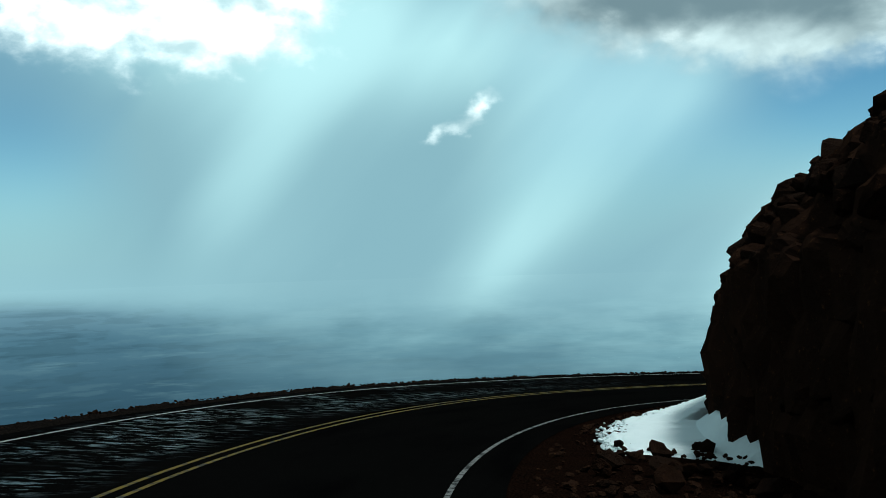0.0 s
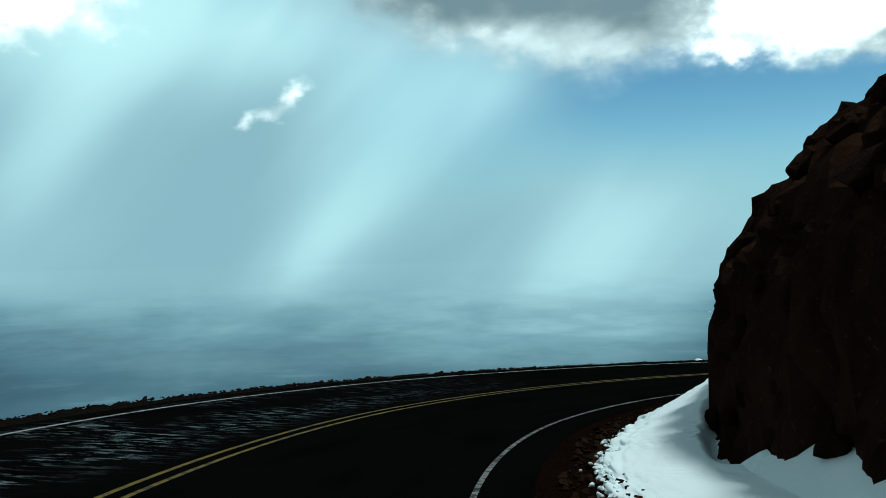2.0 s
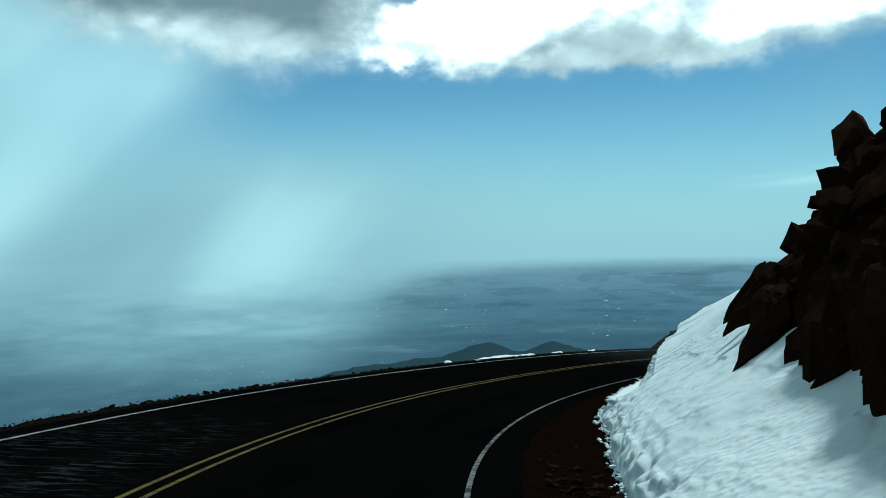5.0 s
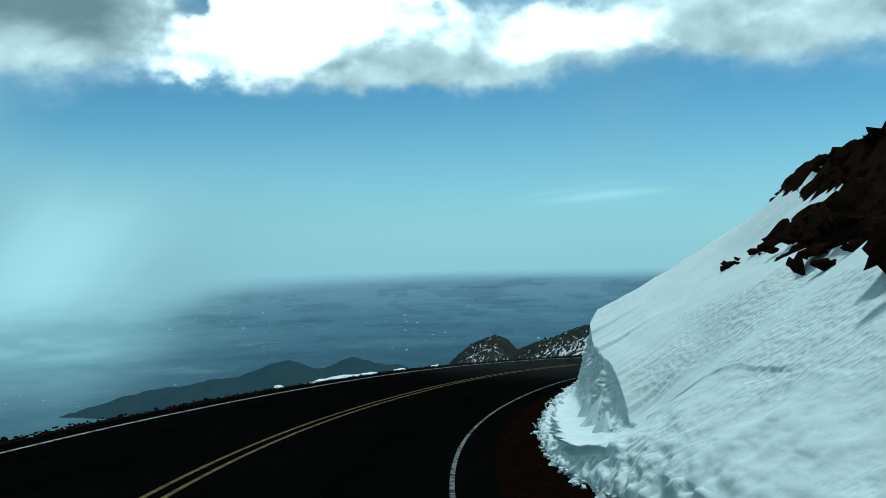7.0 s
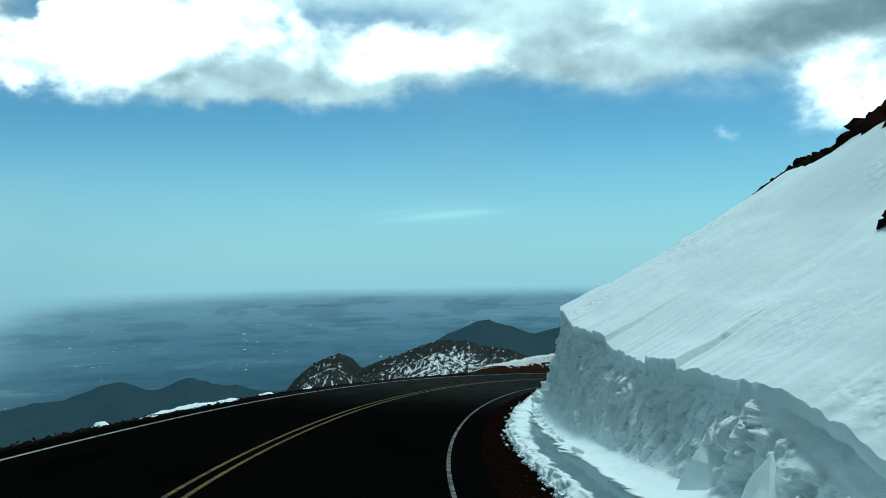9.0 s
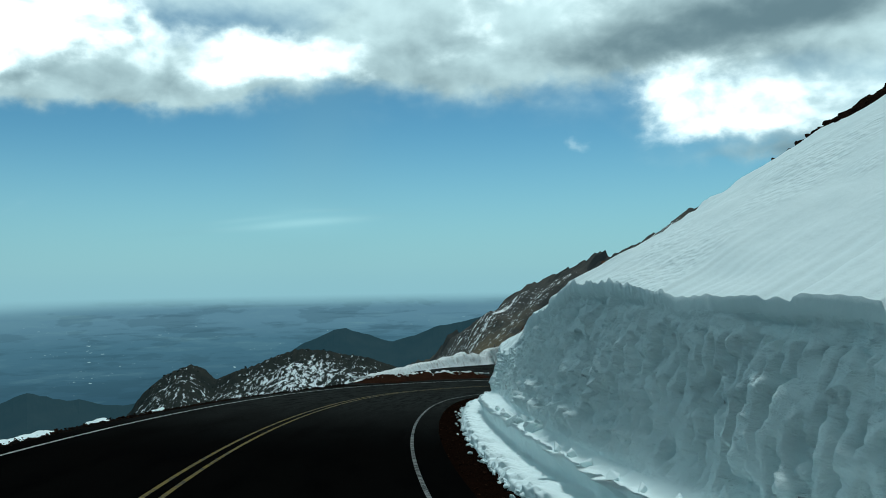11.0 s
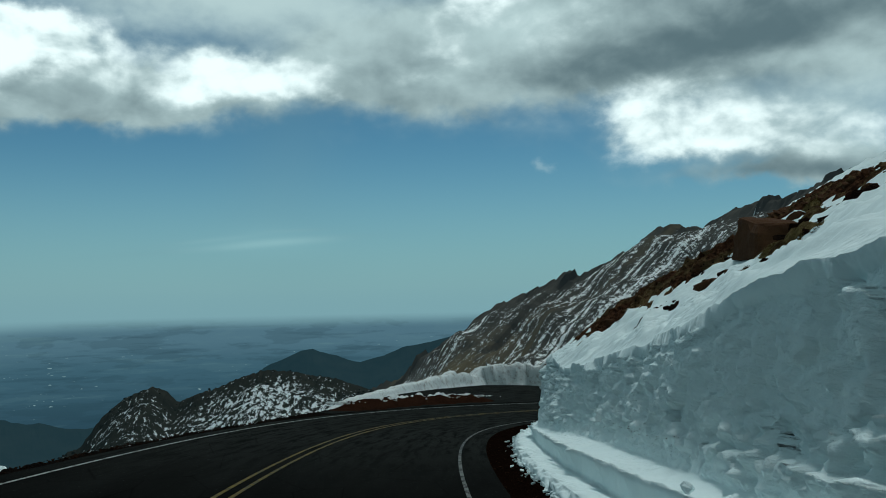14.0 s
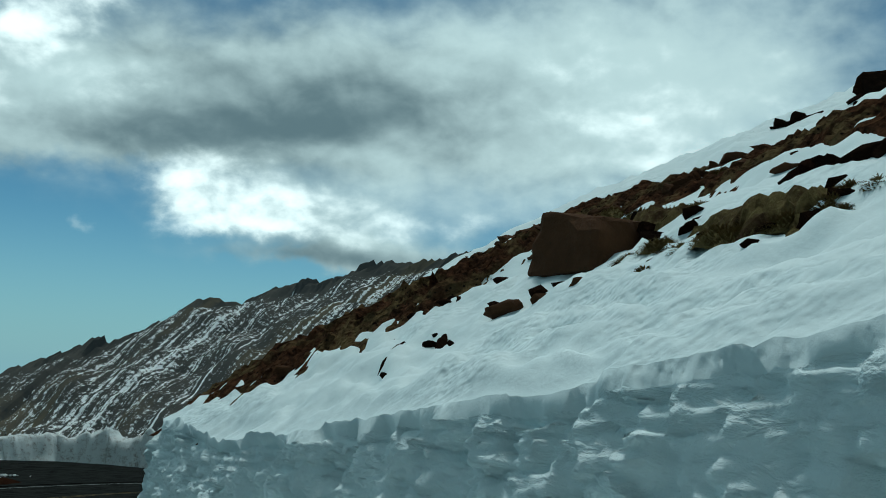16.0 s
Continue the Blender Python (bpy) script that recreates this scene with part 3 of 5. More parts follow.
def snow_profile(s, ts):
    f = bank_foot(s)
    w = smooth01((s - 35.3) / 3.2)
    h = lerp(s, [11, 14, 18, 20, 21.5, 22.5, 24, 28, 31, 35, 39], [0.03, 0.10, 0.16, 0.24, 0.40, 0.58, 0.86, 1.3, 1.35, 1.35, 1.6])
    bare = smooth01((s - 17.5) / 1.5) * (1 - smooth01((s - 22.5) / 2.5))          # the rock's foot is free of snow here
    top = wall_top(s)
    ledge = lerp(s, [35, 42, 50, 57, 70, 85], [0.22, 0.36, 0.42, 0.48, 0.45, 0.3])
    jag = (s * 0.9 + 1.5 * noise.noise(Vector((s * 0.8, 0, 0))) + 0.5 * noise.noise(Vector((s * 2.7, 5, 0)))) % 1.0
    lip = lerp(s, [50, 58], [1.60, 1.76]) - (0.10 + 0.22 * noise.noise(Vector((s * 0.6, 8, 0)))) * jag ** 2 + 0.06 * noise.noise(Vector((s * 3, 2, 0)))
    for t in ts:
        if t < 0.10:
            a = t / 0.10
            b1 = (f + a * 0.15, h * 0.22 * a ** 0.6)
            b2 = (f + a * 0.12, 0.13 * a ** 0.5)
        elif t < 0.125:
            a = (t - 0.10) / 0.025
            b1 = (f + 0.15 + a * 0.08, h * (0.22 + 0.06 * a))
            b2 = (f + 0.12 + a * (1.72 - f - 0.12), 0.13 - 0.05 * a)
        elif t < 0.15:
            a = (t - 0.125) / 0.025
            b1 = (f + 0.23 + a * 0.07, h * (0.28 + 0.06 * a))
            b2 = (1.72 + a ** 2 * (lip - 0.06 - 1.72), 0.08 + (ledge - 0.08) * a)
        elif t < 0.20:
            a = (t - 0.15) / 0.05
            b1 = (f + 0.30 + a * 0.15, h * (0.34 + 0.11 * a))
            b2 = (lip - 0.06 + a * (WALL_FOOT - wall_shift(s) - lip + 0.06), ledge + 0.05 * a - 0.05 * math.sin(a * 3.14))
        elif t < 0.66:
            a = (t - 0.2) / 0.46
            b1 = (f + 0.45 + a * 1.0, h * (0.45 + 0.55 * a) - 0.3 * bare * smooth01((a - 0.7) / 0.3))
            b2 = (WALL_FOOT - wall_shift(s) + (WALL_HEAD - WALL_FOOT) * a, ledge + 0.05 + (top - ledge - 0.05) * a)
        else:
            a = (t - 0.66) / 0.34
            d = a ** 1.9 * 18
            b1 = (f + 1.45 + d, h - bare * (0.3 + 0.6 * smooth01(d / 0.5)) + (d * 0.8 if d < 3 else 2.4 + (d - 3) * 0.55) - min(1.0, max(0.0, (31 - s) / 5)) * min(1, max(0, d - 0.5) * 2))
            b2 = (WALL_HEAD - wall_shift(s) * max(0.0, 1 - d / 2) + d, hill_z(s, WALL_HEAD + d))
        yield b1[0] * (1 - w) + b2[0] * w, b1[1] * (1 - w) + b2[1] * w, t


def plates(s, z, f1, f2, k, step, tilt):
    """Broken plates, each set back and tilted its own way."""
    v, p = noise.voronoi(Vector((s * f1, z * f2, k)))
    c = p[0]
    lean = noise.noise(c * 3.3 + Vector((9, 0, 0))) * (s - c.x / f1) + noise.noise(c * 2.9 + Vector((0, 7, 0))) * (z - c.y / f2)
    return step * noise.noise(c * 4.7) + tilt * lean - 0.2 * step * v[0]


def wall_relief(s, z, top):
    """How far the cut face stands out: melt flutes, broken lumps, then old plough layers."""
    wb, wc = smooth01((s - 49) / 5), smooth01((s - 60) / 6)
    wob = noise.noise(Vector((s * 1.1, z * 1.4, 2.0)))
    a = -0.05 + 0.10 * fbm(Vector((s * 0.45, z * 0.8, 0)), 3)
    plate = smooth01((noise.noise(Vector((s * 0.75, z * 0.9, 6.6))) + 0.55) * 3.5)          # smooth cut plates between the pits
    # flutes: narrow upright hollows under a smooth top band
    c = noise.noise(Vector((s * 8.5 + 0.5 * wob, z * 3.6, 1.3))) + 0.3 * noise.noise(Vector((s * 13.0, z * 7.0, 4.1)))
    flute = 0.04 - 0.11 * smooth01((c - 0.02) * 3.5)
    v, p = noise.voronoi(Vector((s * 1.1 + wob, z * 0.7, 3.1)))
    flute = flute * plate * smooth01((top - z - 0.2) / 0.10) + 0.07 * noise.noise(p[0] * 3.3)
    # lumps: a scraped face streaked downwards above, deep scoops and shelves with scalloped rims below
    lump = plates(s + 0.3 * wob, z, 1.2, 0.9, 1.7, 0.07, 0.22) + plates(s + 0.15 * wob, z, 2.6, 2.2, 6.7, 0.05, 0.46) + plates(s, z, 7, 6, 3.7, 0.012, 0.40)
    lump += 0.03 * noise.noise(Vector((s * 13 + wob, z * 1.8, 7.7)))
    v, p = noise.voronoi(Vector((s * 2.1 + wob, z * 2.7, 9.1)))
    low = smooth01((1.40 - z + 0.5 * wob) / 0.4)
    lump += (0.06 * noise.noise(p[0] * 6.1) - 0.15 * smooth01((0.44 - v[0]) * 4) * plate + 0.05) * (0.10 + 0.90 * low)
    for z0, step, k in ((1.10, 0.08, 1.0), (0.84, 0.14, 2.0), (0.58, 0.16, 3.0)):
        rim = z0 + 0.20 * noise.noise(Vector((s * 0.45, k * 7, 0))) + 0.09 * abs(noise.noise(Vector((s * 2.6, k * 5, 3)))) + 0.03 * noise.noise(Vector((s * 7, k, 5)))
        lump += step * (smooth01((rim - z) / 0.05) - 0.5) * smooth01(0.8 + 1.2 * noise.noise(Vector((s * 0.5, k * 3, 8))))
    # layers: thin shelves under tilted, overlapping plates
    h = z / 0.14 + 0.9 * noise.noise(Vector((s * 0.5, z * 0.9, 4.4))) + 0.3 * noise.noise(Vector((s * 2.1, z * 3, 8)))
    tooth = abs(h - math.floor(h) - 0.5) * 2
    layer = 0.03 * (0.5 - tooth) * (0.25 + 0.75 * smooth01(0.5 + 1.6 * noise.noise(Vector((s * 0.9, z * 2.2, 1.1)))))
    layer += plates(s + 0.3 * wob, z + 0.1 * wob, 1.3, 2.0, 5.5, 0.09, 0.36) + plates(s + 0.15 * wob, z, 2.6, 3.6, 2.5, 0.05, 0.5) + plates(s, z, 6, 9, 7.5, 0.014, 0.4)
    scallop = noise.noise(Vector((s * 3.6 + wob, z * 6.0, 2.2))) + 0.4 * noise.noise(Vector((s * 8, z * 13, 6.2)))
    layer += 0.01 - 0.02 * smooth01((scallop - 0.02) * 2.5)
    lump += 0.015 - 0.035 * smooth01((scallop - 0.1) * 3.0)
    v, p = noise.voronoi(Vector((s * 3.8 + wob, z * 4.6 + 0.5 * s, 5.1)))
    pit = 0.03 - 0.11 * smooth01((0.42 - v[0]) * 4) * smooth01(0.45 + 2.2 * noise.noise(Vector((s * 0.8, z * 1.3, 7.1))))
    a += wb * (1 - 0.75 * wc) * pit + flute * (1 - wb) + lump * wb * (1 - wc) + layer * wc
    return 0.05 * wb + (1.4 - 0.35 * wb) * a + (0.035 - 0.017 * wc) * fbm(Vector((s * 5, z * 6.5, 0.3)), 3) + 0.02 * wb * (1 - 0.5 * wc) * fbm(Vector((s * 9, z * 13, 2.3)), 2)


def brink(s):
    """Uneven, stepped top of the cut."""
    return 0.06 * noise.noise(Vector((s * 1.3, 0, 2))) + (0.07 if s < 56 else 0.04) * noise.cell(Vector((s * 0.85 + 0.3 * noise.noise(Vector((s * 3, 1, 1))), 0.5, 0.5))) + 0.04 * noise.noise(Vector((s * 5, 3, 2))) - 0.04


TS = np.concatenate([np.linspace(0, 0.2, 33)[:-1], np.linspace(0.2, 0.66, 64)[:-1], np.linspace(0.66, 1.0, 96)])
rows_ = []
for s in np.concatenate([np.arange(11.2, 20, 0.2), np.arange(20, 34, 0.08), np.arange(34, 52, 0.04), np.arange(52, 58, 0.05), np.arange(58, 80, 0.07), np.arange(80, 86, 0.12), np.arange(86, 135, 0.5)]):
    row = []
    w = smooth01((s - 35.3) / 3.2)
    out_ = outward(s)
    for d, z_, t in snow_profile(s, TS):
        p_ = at(s, -d, z_ - 0.35 * (1 - smooth01((s - 11) / 3.2)))
        if t < 0.2:
            q_ = Vector((s * 1.7, d * 3, 0.5))
            a = (0.06 * fbm(q_) + 0.07 * noise.noise(q_ * 3.3)) * min(1, t * 25) * (0.5 if t > 0.12 else 1.0)
            p_ = p_ + (out_ * 0.9 + Vector((0, 0, 0.8))) * a * min(1, (0.2 - t) * 30)
            if t == 0:
                p_ = p_ + out_ * (0.16 * noise.noise(Vector((s * 2.3, 0, 0))) + 0.09 * noise.noise(Vector((s * 7, 0, 4))))
                p_.z -= 0.06
        elif t < 0.66:
            e = min(1, (t - 0.2) * 16, (0.662 - t) * lerp(s, [54, 58], [32, 90]))
            a = wall_relief(s, z_, wall_top(s)) * w + (1 - w) * (0.07 * fbm(Vector((s, d, z_)) * 1.3) + 0.035 * fbm(Vector((s, d, z_)) * 5) * (1.2 - min(1.0, d - bank_foot(s))))
            p_ = p_ + (out_ + Vector((0, 0, 0.2))) * a * e
            if t > 0.6:
                p_.z += (t - 0.6) / 0.06 * brink(s) * w
        else:
            f = d - WALL_HEAD
            p_.z += brink(s) * w * max(0, 1 - f * 0.9)
            wind = smooth01((s - 56) / 8)
            rim = smooth01(((t - 0.66) / 0.34) ** 1.9 * 18 / 0.4)          # drifts begin behind the rim
            drift = fbm(Vector((s * 0.35 + d * 0.5, d * 1.3 - s * 0.25, 0)), 3)
            p_.z += (0.045 + 0.085 * wind) * drift * rim
            p_.z += wind * rim * min(1, max(0, f + 0.3)) * (0.06 * fbm(Vector((s * 0.6 + d * 0.7, d * 2.4 - s * 0.5, 3)), 4) + 0.17 * (0.5 - abs(noise.noise(Vector((s * 0.9 + d * 0.9, d * 2.2 - s * 0.7, 7))))) + 0.05 * fbm(Vector((s * 2.0 + d * 1.6, d * 6.5 - s * 2.2, 5)), 3) + 0.09 * (0.5 - abs(noise.noise(Vector((s * 1.7 + d * 1.3, d * 3.6 - s * 1.2, 3))))))
            # wind-cut grooves that run down the slope
            if 36 < s < 60:
                g = (s - 0.55 * d) * 0.5
                edge_ = noise.noise(Vector((g * 0.8 + 0.4 * d, d * 0.5 - s * 0.4, 9.0)))
                p_.z -= 0.045 * smooth01((edge_ - 0.34) * 9) * min(1, max(0, f - 1.2)) * max(0, 1 - max(0, f - 3.6))
        row.append(p_)
    rows_.append(row)
snow = grid_mesh("snow_bank", rows_, M_SNOW)
snow.data.materials.append(M_CUT_SNOW)
cols_ = len(TS) - 1
snow.data.polygons.foreach_set("material_index", [1 if (0.2 <= TS[i % cols_] < 0.65 and i // cols_ > 300) else 0 for i in range(len(snow.data.polygons))])
tagged(snow, "deep ploughed snow bank with a cut vertical wall", "snow bank", kind="structure")

# ---------------------------------------------------------------- outer side: verge, pull-out, drop
def spread(s):
    """Width of the level ground outside the paving."""
    return lerp(s, [-28, 12, 20, 30, 40, 82, 92, 98, 105, 112, 120, 130, 150], [0.62, 0.55, 0.42, 0.28, 0.12, 0.12, 1.6, 4.2, 8.5, 12.5, 17, 22, 22])


rows_ = []
for s in np.concatenate([np.arange(-28, 90, 0.15), np.arange(90, 150, 0.4)]):
    w = spread(s)
    row = []
    for i, (o, z_) in enumerate(((6.82, -0.02), (6.92, 0.0), (6.92 + 0.35 * w, 0.0), (6.92 + 0.7 * w, 0.0), (6.92 + w, 0.0), (7.0 + w, -0.01), (7.15 + w, -0.07), (7.7 + w, -0.45), (11 + w, -3), (19 + w, -9), (40 + w, -26), (90 + w, -62), (150 + w, -105))):
        p_ = at(s, o, z_)
        if i > 1:
            p_.z += (0.035 * fbm(p_ * 1.4) + 0.05 * fbm(p_ * 4.5)) * (1 if i < 7 else 4)
        row.append(p_)
    rows_.append(row)
outer = grid_mesh("outer_verge", rows_, M_DARK_GRAVEL, smooth=False)
tagged(outer, "dark gravel verge above the drop with a pull-out", "verge", kind="structure")



# ---------------------------------------------------------------- the mountain top that the road winds round
def summit_look(k, p):
    n = k.noise(p, 0.6, 7, 0.7)
    rock = k.mix(k.noise(p, 2.0, 5), (0.010, 0.008, 0.007), (0.045, 0.028, 0.018))
    return k.mix(k.step(n, 0.47, 0.53), rock, (0.72, 0.82, 0.84)), n, None


M_SUMMIT = surface("snowy_rock", summit_look, 0.9, 0.0, 0.1)
APEX = Vector((46.0, 2.0, 9.0))
ring = [at(s, -d_, max(-0.5, inner_z(s, d_) - 0.9)) for s, d_ in ((s_, 17.0) for s_ in np.arange(-26, 135.1, 3.5))]
ring.append(ring[0])
rows_ = []
for u in (0.0, 0.04, 0.12, 0.25, 0.4, 0.55, 0.7, 0.85, 0.97):
    row = []
    for p_ in ring:
        q_ = p_.lerp(APEX, u)
        q_.z += 0.8 * fbm(q_ * 0.15) * min(1, u * 8) - (0.6 if u < 0.1 else 0.0)
        row.append(q_)
    rows_.append(row)
summit = grid_mesh("summit", rows_, M_SUMMIT)
tagged(summit, "rocky mountain top with patches of snow", "mountain top", kind="structure")

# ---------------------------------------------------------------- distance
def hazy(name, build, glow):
    """Far ground: a plain backdrop of distance, with the air's haze painted in as emission."""
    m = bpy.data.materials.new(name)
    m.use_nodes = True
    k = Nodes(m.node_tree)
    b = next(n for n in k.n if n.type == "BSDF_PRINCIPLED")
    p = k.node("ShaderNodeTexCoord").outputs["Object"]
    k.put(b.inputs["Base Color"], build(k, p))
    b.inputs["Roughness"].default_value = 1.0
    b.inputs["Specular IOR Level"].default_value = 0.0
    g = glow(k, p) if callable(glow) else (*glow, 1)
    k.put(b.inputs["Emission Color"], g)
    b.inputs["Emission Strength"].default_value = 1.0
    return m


EYE = Vector((27, 38, -3.4))


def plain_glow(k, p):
    # haze and light shafts over the land are painted as its emission
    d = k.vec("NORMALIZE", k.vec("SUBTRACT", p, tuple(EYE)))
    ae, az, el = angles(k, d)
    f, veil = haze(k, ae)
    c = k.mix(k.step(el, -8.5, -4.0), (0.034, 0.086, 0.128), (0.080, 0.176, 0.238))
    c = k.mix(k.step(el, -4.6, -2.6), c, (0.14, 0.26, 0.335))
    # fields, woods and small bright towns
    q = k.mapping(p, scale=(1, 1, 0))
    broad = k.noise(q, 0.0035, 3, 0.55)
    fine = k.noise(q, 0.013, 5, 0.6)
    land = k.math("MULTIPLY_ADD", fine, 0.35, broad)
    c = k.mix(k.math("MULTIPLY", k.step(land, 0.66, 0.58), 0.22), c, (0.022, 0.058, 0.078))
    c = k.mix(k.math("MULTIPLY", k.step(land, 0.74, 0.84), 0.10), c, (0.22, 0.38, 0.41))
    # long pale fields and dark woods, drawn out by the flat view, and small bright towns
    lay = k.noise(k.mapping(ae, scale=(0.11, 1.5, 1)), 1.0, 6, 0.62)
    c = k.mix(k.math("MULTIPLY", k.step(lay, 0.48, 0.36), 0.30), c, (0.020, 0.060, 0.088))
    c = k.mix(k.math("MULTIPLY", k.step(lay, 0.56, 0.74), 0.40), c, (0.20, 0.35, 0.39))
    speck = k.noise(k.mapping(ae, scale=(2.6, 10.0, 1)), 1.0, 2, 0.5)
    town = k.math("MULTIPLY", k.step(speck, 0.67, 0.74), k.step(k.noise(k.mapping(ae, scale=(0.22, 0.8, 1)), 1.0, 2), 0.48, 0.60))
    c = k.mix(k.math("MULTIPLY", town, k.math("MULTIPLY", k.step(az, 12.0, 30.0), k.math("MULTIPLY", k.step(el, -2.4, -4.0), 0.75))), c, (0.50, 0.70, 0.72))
    # veil of rain, then pale horizon air, both painted into the glow
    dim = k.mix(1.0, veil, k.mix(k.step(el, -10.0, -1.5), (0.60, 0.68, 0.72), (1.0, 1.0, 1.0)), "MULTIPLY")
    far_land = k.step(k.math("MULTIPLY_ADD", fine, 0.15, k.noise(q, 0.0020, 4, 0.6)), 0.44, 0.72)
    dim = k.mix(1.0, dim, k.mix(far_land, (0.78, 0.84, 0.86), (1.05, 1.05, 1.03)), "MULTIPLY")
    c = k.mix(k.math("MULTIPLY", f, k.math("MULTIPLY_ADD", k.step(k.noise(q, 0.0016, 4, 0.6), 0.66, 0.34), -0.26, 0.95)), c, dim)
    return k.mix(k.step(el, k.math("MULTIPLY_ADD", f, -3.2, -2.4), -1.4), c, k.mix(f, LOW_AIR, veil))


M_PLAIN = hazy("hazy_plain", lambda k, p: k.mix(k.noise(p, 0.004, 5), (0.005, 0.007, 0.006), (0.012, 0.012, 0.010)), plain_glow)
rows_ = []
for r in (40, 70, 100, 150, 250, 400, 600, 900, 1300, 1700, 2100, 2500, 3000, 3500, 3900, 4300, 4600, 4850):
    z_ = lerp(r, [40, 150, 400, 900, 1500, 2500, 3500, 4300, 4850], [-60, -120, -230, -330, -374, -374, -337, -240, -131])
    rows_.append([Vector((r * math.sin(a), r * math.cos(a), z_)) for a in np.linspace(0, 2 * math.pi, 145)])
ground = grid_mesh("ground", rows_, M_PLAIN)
tagged(ground, "hazy blue farmland plain far below the mountain", "plain", kind="structure")

def far_point(az, el, dist):
    a, e = radians(az), radians(el)
    return EYE + Vector((math.sin(a) * dist, math.cos(a) * dist, math.tan(e) * dist))


def far_ridge(name, material, az, el, dist, drop, back, lean, cols, rows, rough, jag, label, category):
    """A ridge seen across the valley: crest, a front flank that falls towards the road, and a back slope."""
    pts = []
    for v in [-0.35, -0.15] + list(np.linspace(0, 1, rows)):
        row = []
        for u in np.linspace(az[0], az[-1], cols):
            k = min(len(az) - 2, max(0, int(np.searchsorted(az, u)) - 1))
            w = smooth01((u - az[k]) / (az[k + 1] - az[k])) * 0.6 + (u - az[k]) / (az[k + 1] - az[k]) * 0.4
            e = el[k] + (el[k + 1] - el[k]) * w
            c = far_point(u, e, dist)
            if v < 0:
                p = far_point(u, e, dist - v * back * 3) + Vector((0, 0, v * drop * 0.8))
            else:
                p = far_point(u - lean * v, 0, dist - back * v)
                p.z = c.z - drop * v
            q = p / rough
            n = fbm(q, 6)
            p.z += n * jag * (1.0 if v <= 0.02 else 1.6)
            if v <= 0.05:
                p.z += abs(noise.noise(Vector((u * 2.3, 0, 5)))) * jag * 0.9 + max(0.0, noise.noise(Vector((u * 5.5, 2, 5)))) * jag * 0.9
            row.append(p)
        pts.append(row)
    ob = grid_mesh(name, pts, material, smooth=False, uv=lambda i, j: (j / cols * (az[-1] - az[0]), i / rows))
    return tagged(ob, label, category, kind="structure")


def scree(k, p):
    uv = k.node("ShaderNodeUVMap").outputs[0]
    sep = k.node("ShaderNodeSeparateXYZ")
    k.put(sep.inputs[0], uv)
    n = k.noise(p, 0.03, 6, 0.65)
    rock = k.mix(n, (0.028, 0.030, 0.029), (0.125, 0.116, 0.096))
    rock = k.mix(k.step(k.noise(k.mapping(uv, scale=(0.25, 1.2, 1)), 1.0, 3), 0.54, 0.68), rock, (0.12, 0.10, 0.062))
    low = k.math("MULTIPLY", k.step(sep.outputs[1], 0.12, 0.4), k.step(sep.outputs[0], 24.0, 14.0))
    rock = k.mix(k.math("MULTIPLY", low, k.step(n, 0.36, 0.54)), rock, (0.15, 0.12, 0.066))
    gully = k.noise(k.mapping(uv, scale=(1.5, 1.5, 1)), 1.6, 8, 0.74)
    bits = k.noise(p, 0.2, 7, 0.8)
    wide = k.noise(k.mapping(uv, scale=(0.14, 0.9, 1)), 1.0, 3)
    streak = k.noise(k.mapping(uv, scale=(3.0, 0.5, 1)), 1.0, 7, 0.66, 0.25)
    f = k.math("ADD", k.math("MULTIPLY_ADD", bits, 0.95, k.math("MULTIPLY", gully, 0.30)), k.math("MULTIPLY_ADD", streak, 0.85, k.math("MULTIPLY", wide, 0.30)))
    f = k.math("SUBTRACT", f, k.math("MULTIPLY", k.step(sep.outputs[1], 0.10, 0.03), 0.30))
    f = k.math("MULTIPLY_ADD", k.step(sep.outputs[0], 11.0, 22.0), 0.05, f)
    return k.mix(k.step(f, k.math("MULTIPLY_ADD", low, 0.05, 1.28), k.math("MULTIPLY_ADD", low, 0.05, 1.32)), rock, (0.88, 0.92, 0.92))


def dotted(k, p):
    uv = k.node("ShaderNodeUVMap").outputs[0]
    n = k.noise(k.mapping(uv, scale=(3.6, 46, 1)), 1.0, 8, 0.76)
    w = k.noise(k.mapping(uv, scale=(0.22, 3.5, 1)), 1.0, 3)
    rock = k.mix(k.noise(p, 0.11, 5, 0.7), (0.008, 0.012, 0.011), (0.045, 0.044, 0.034))
    sep = k.node("ShaderNodeSeparateXYZ")
    k.put(sep.inputs[0], uv)
    n = k.math("SUBTRACT", n, k.math("MULTIPLY", k.step(sep.outputs[1], 0.14, 0.03), 0.08))
    n = k.math("MULTIPLY_ADD", k.step(sep.outputs[0], 6.0, 15.0), 0.03, k.math("SUBTRACT", n, 0.012))
    return k.mix(k.step(k.math("MULTIPLY_ADD", w, 0.30, n), 0.68, 0.71), rock, (0.68, 0.74, 0.76))


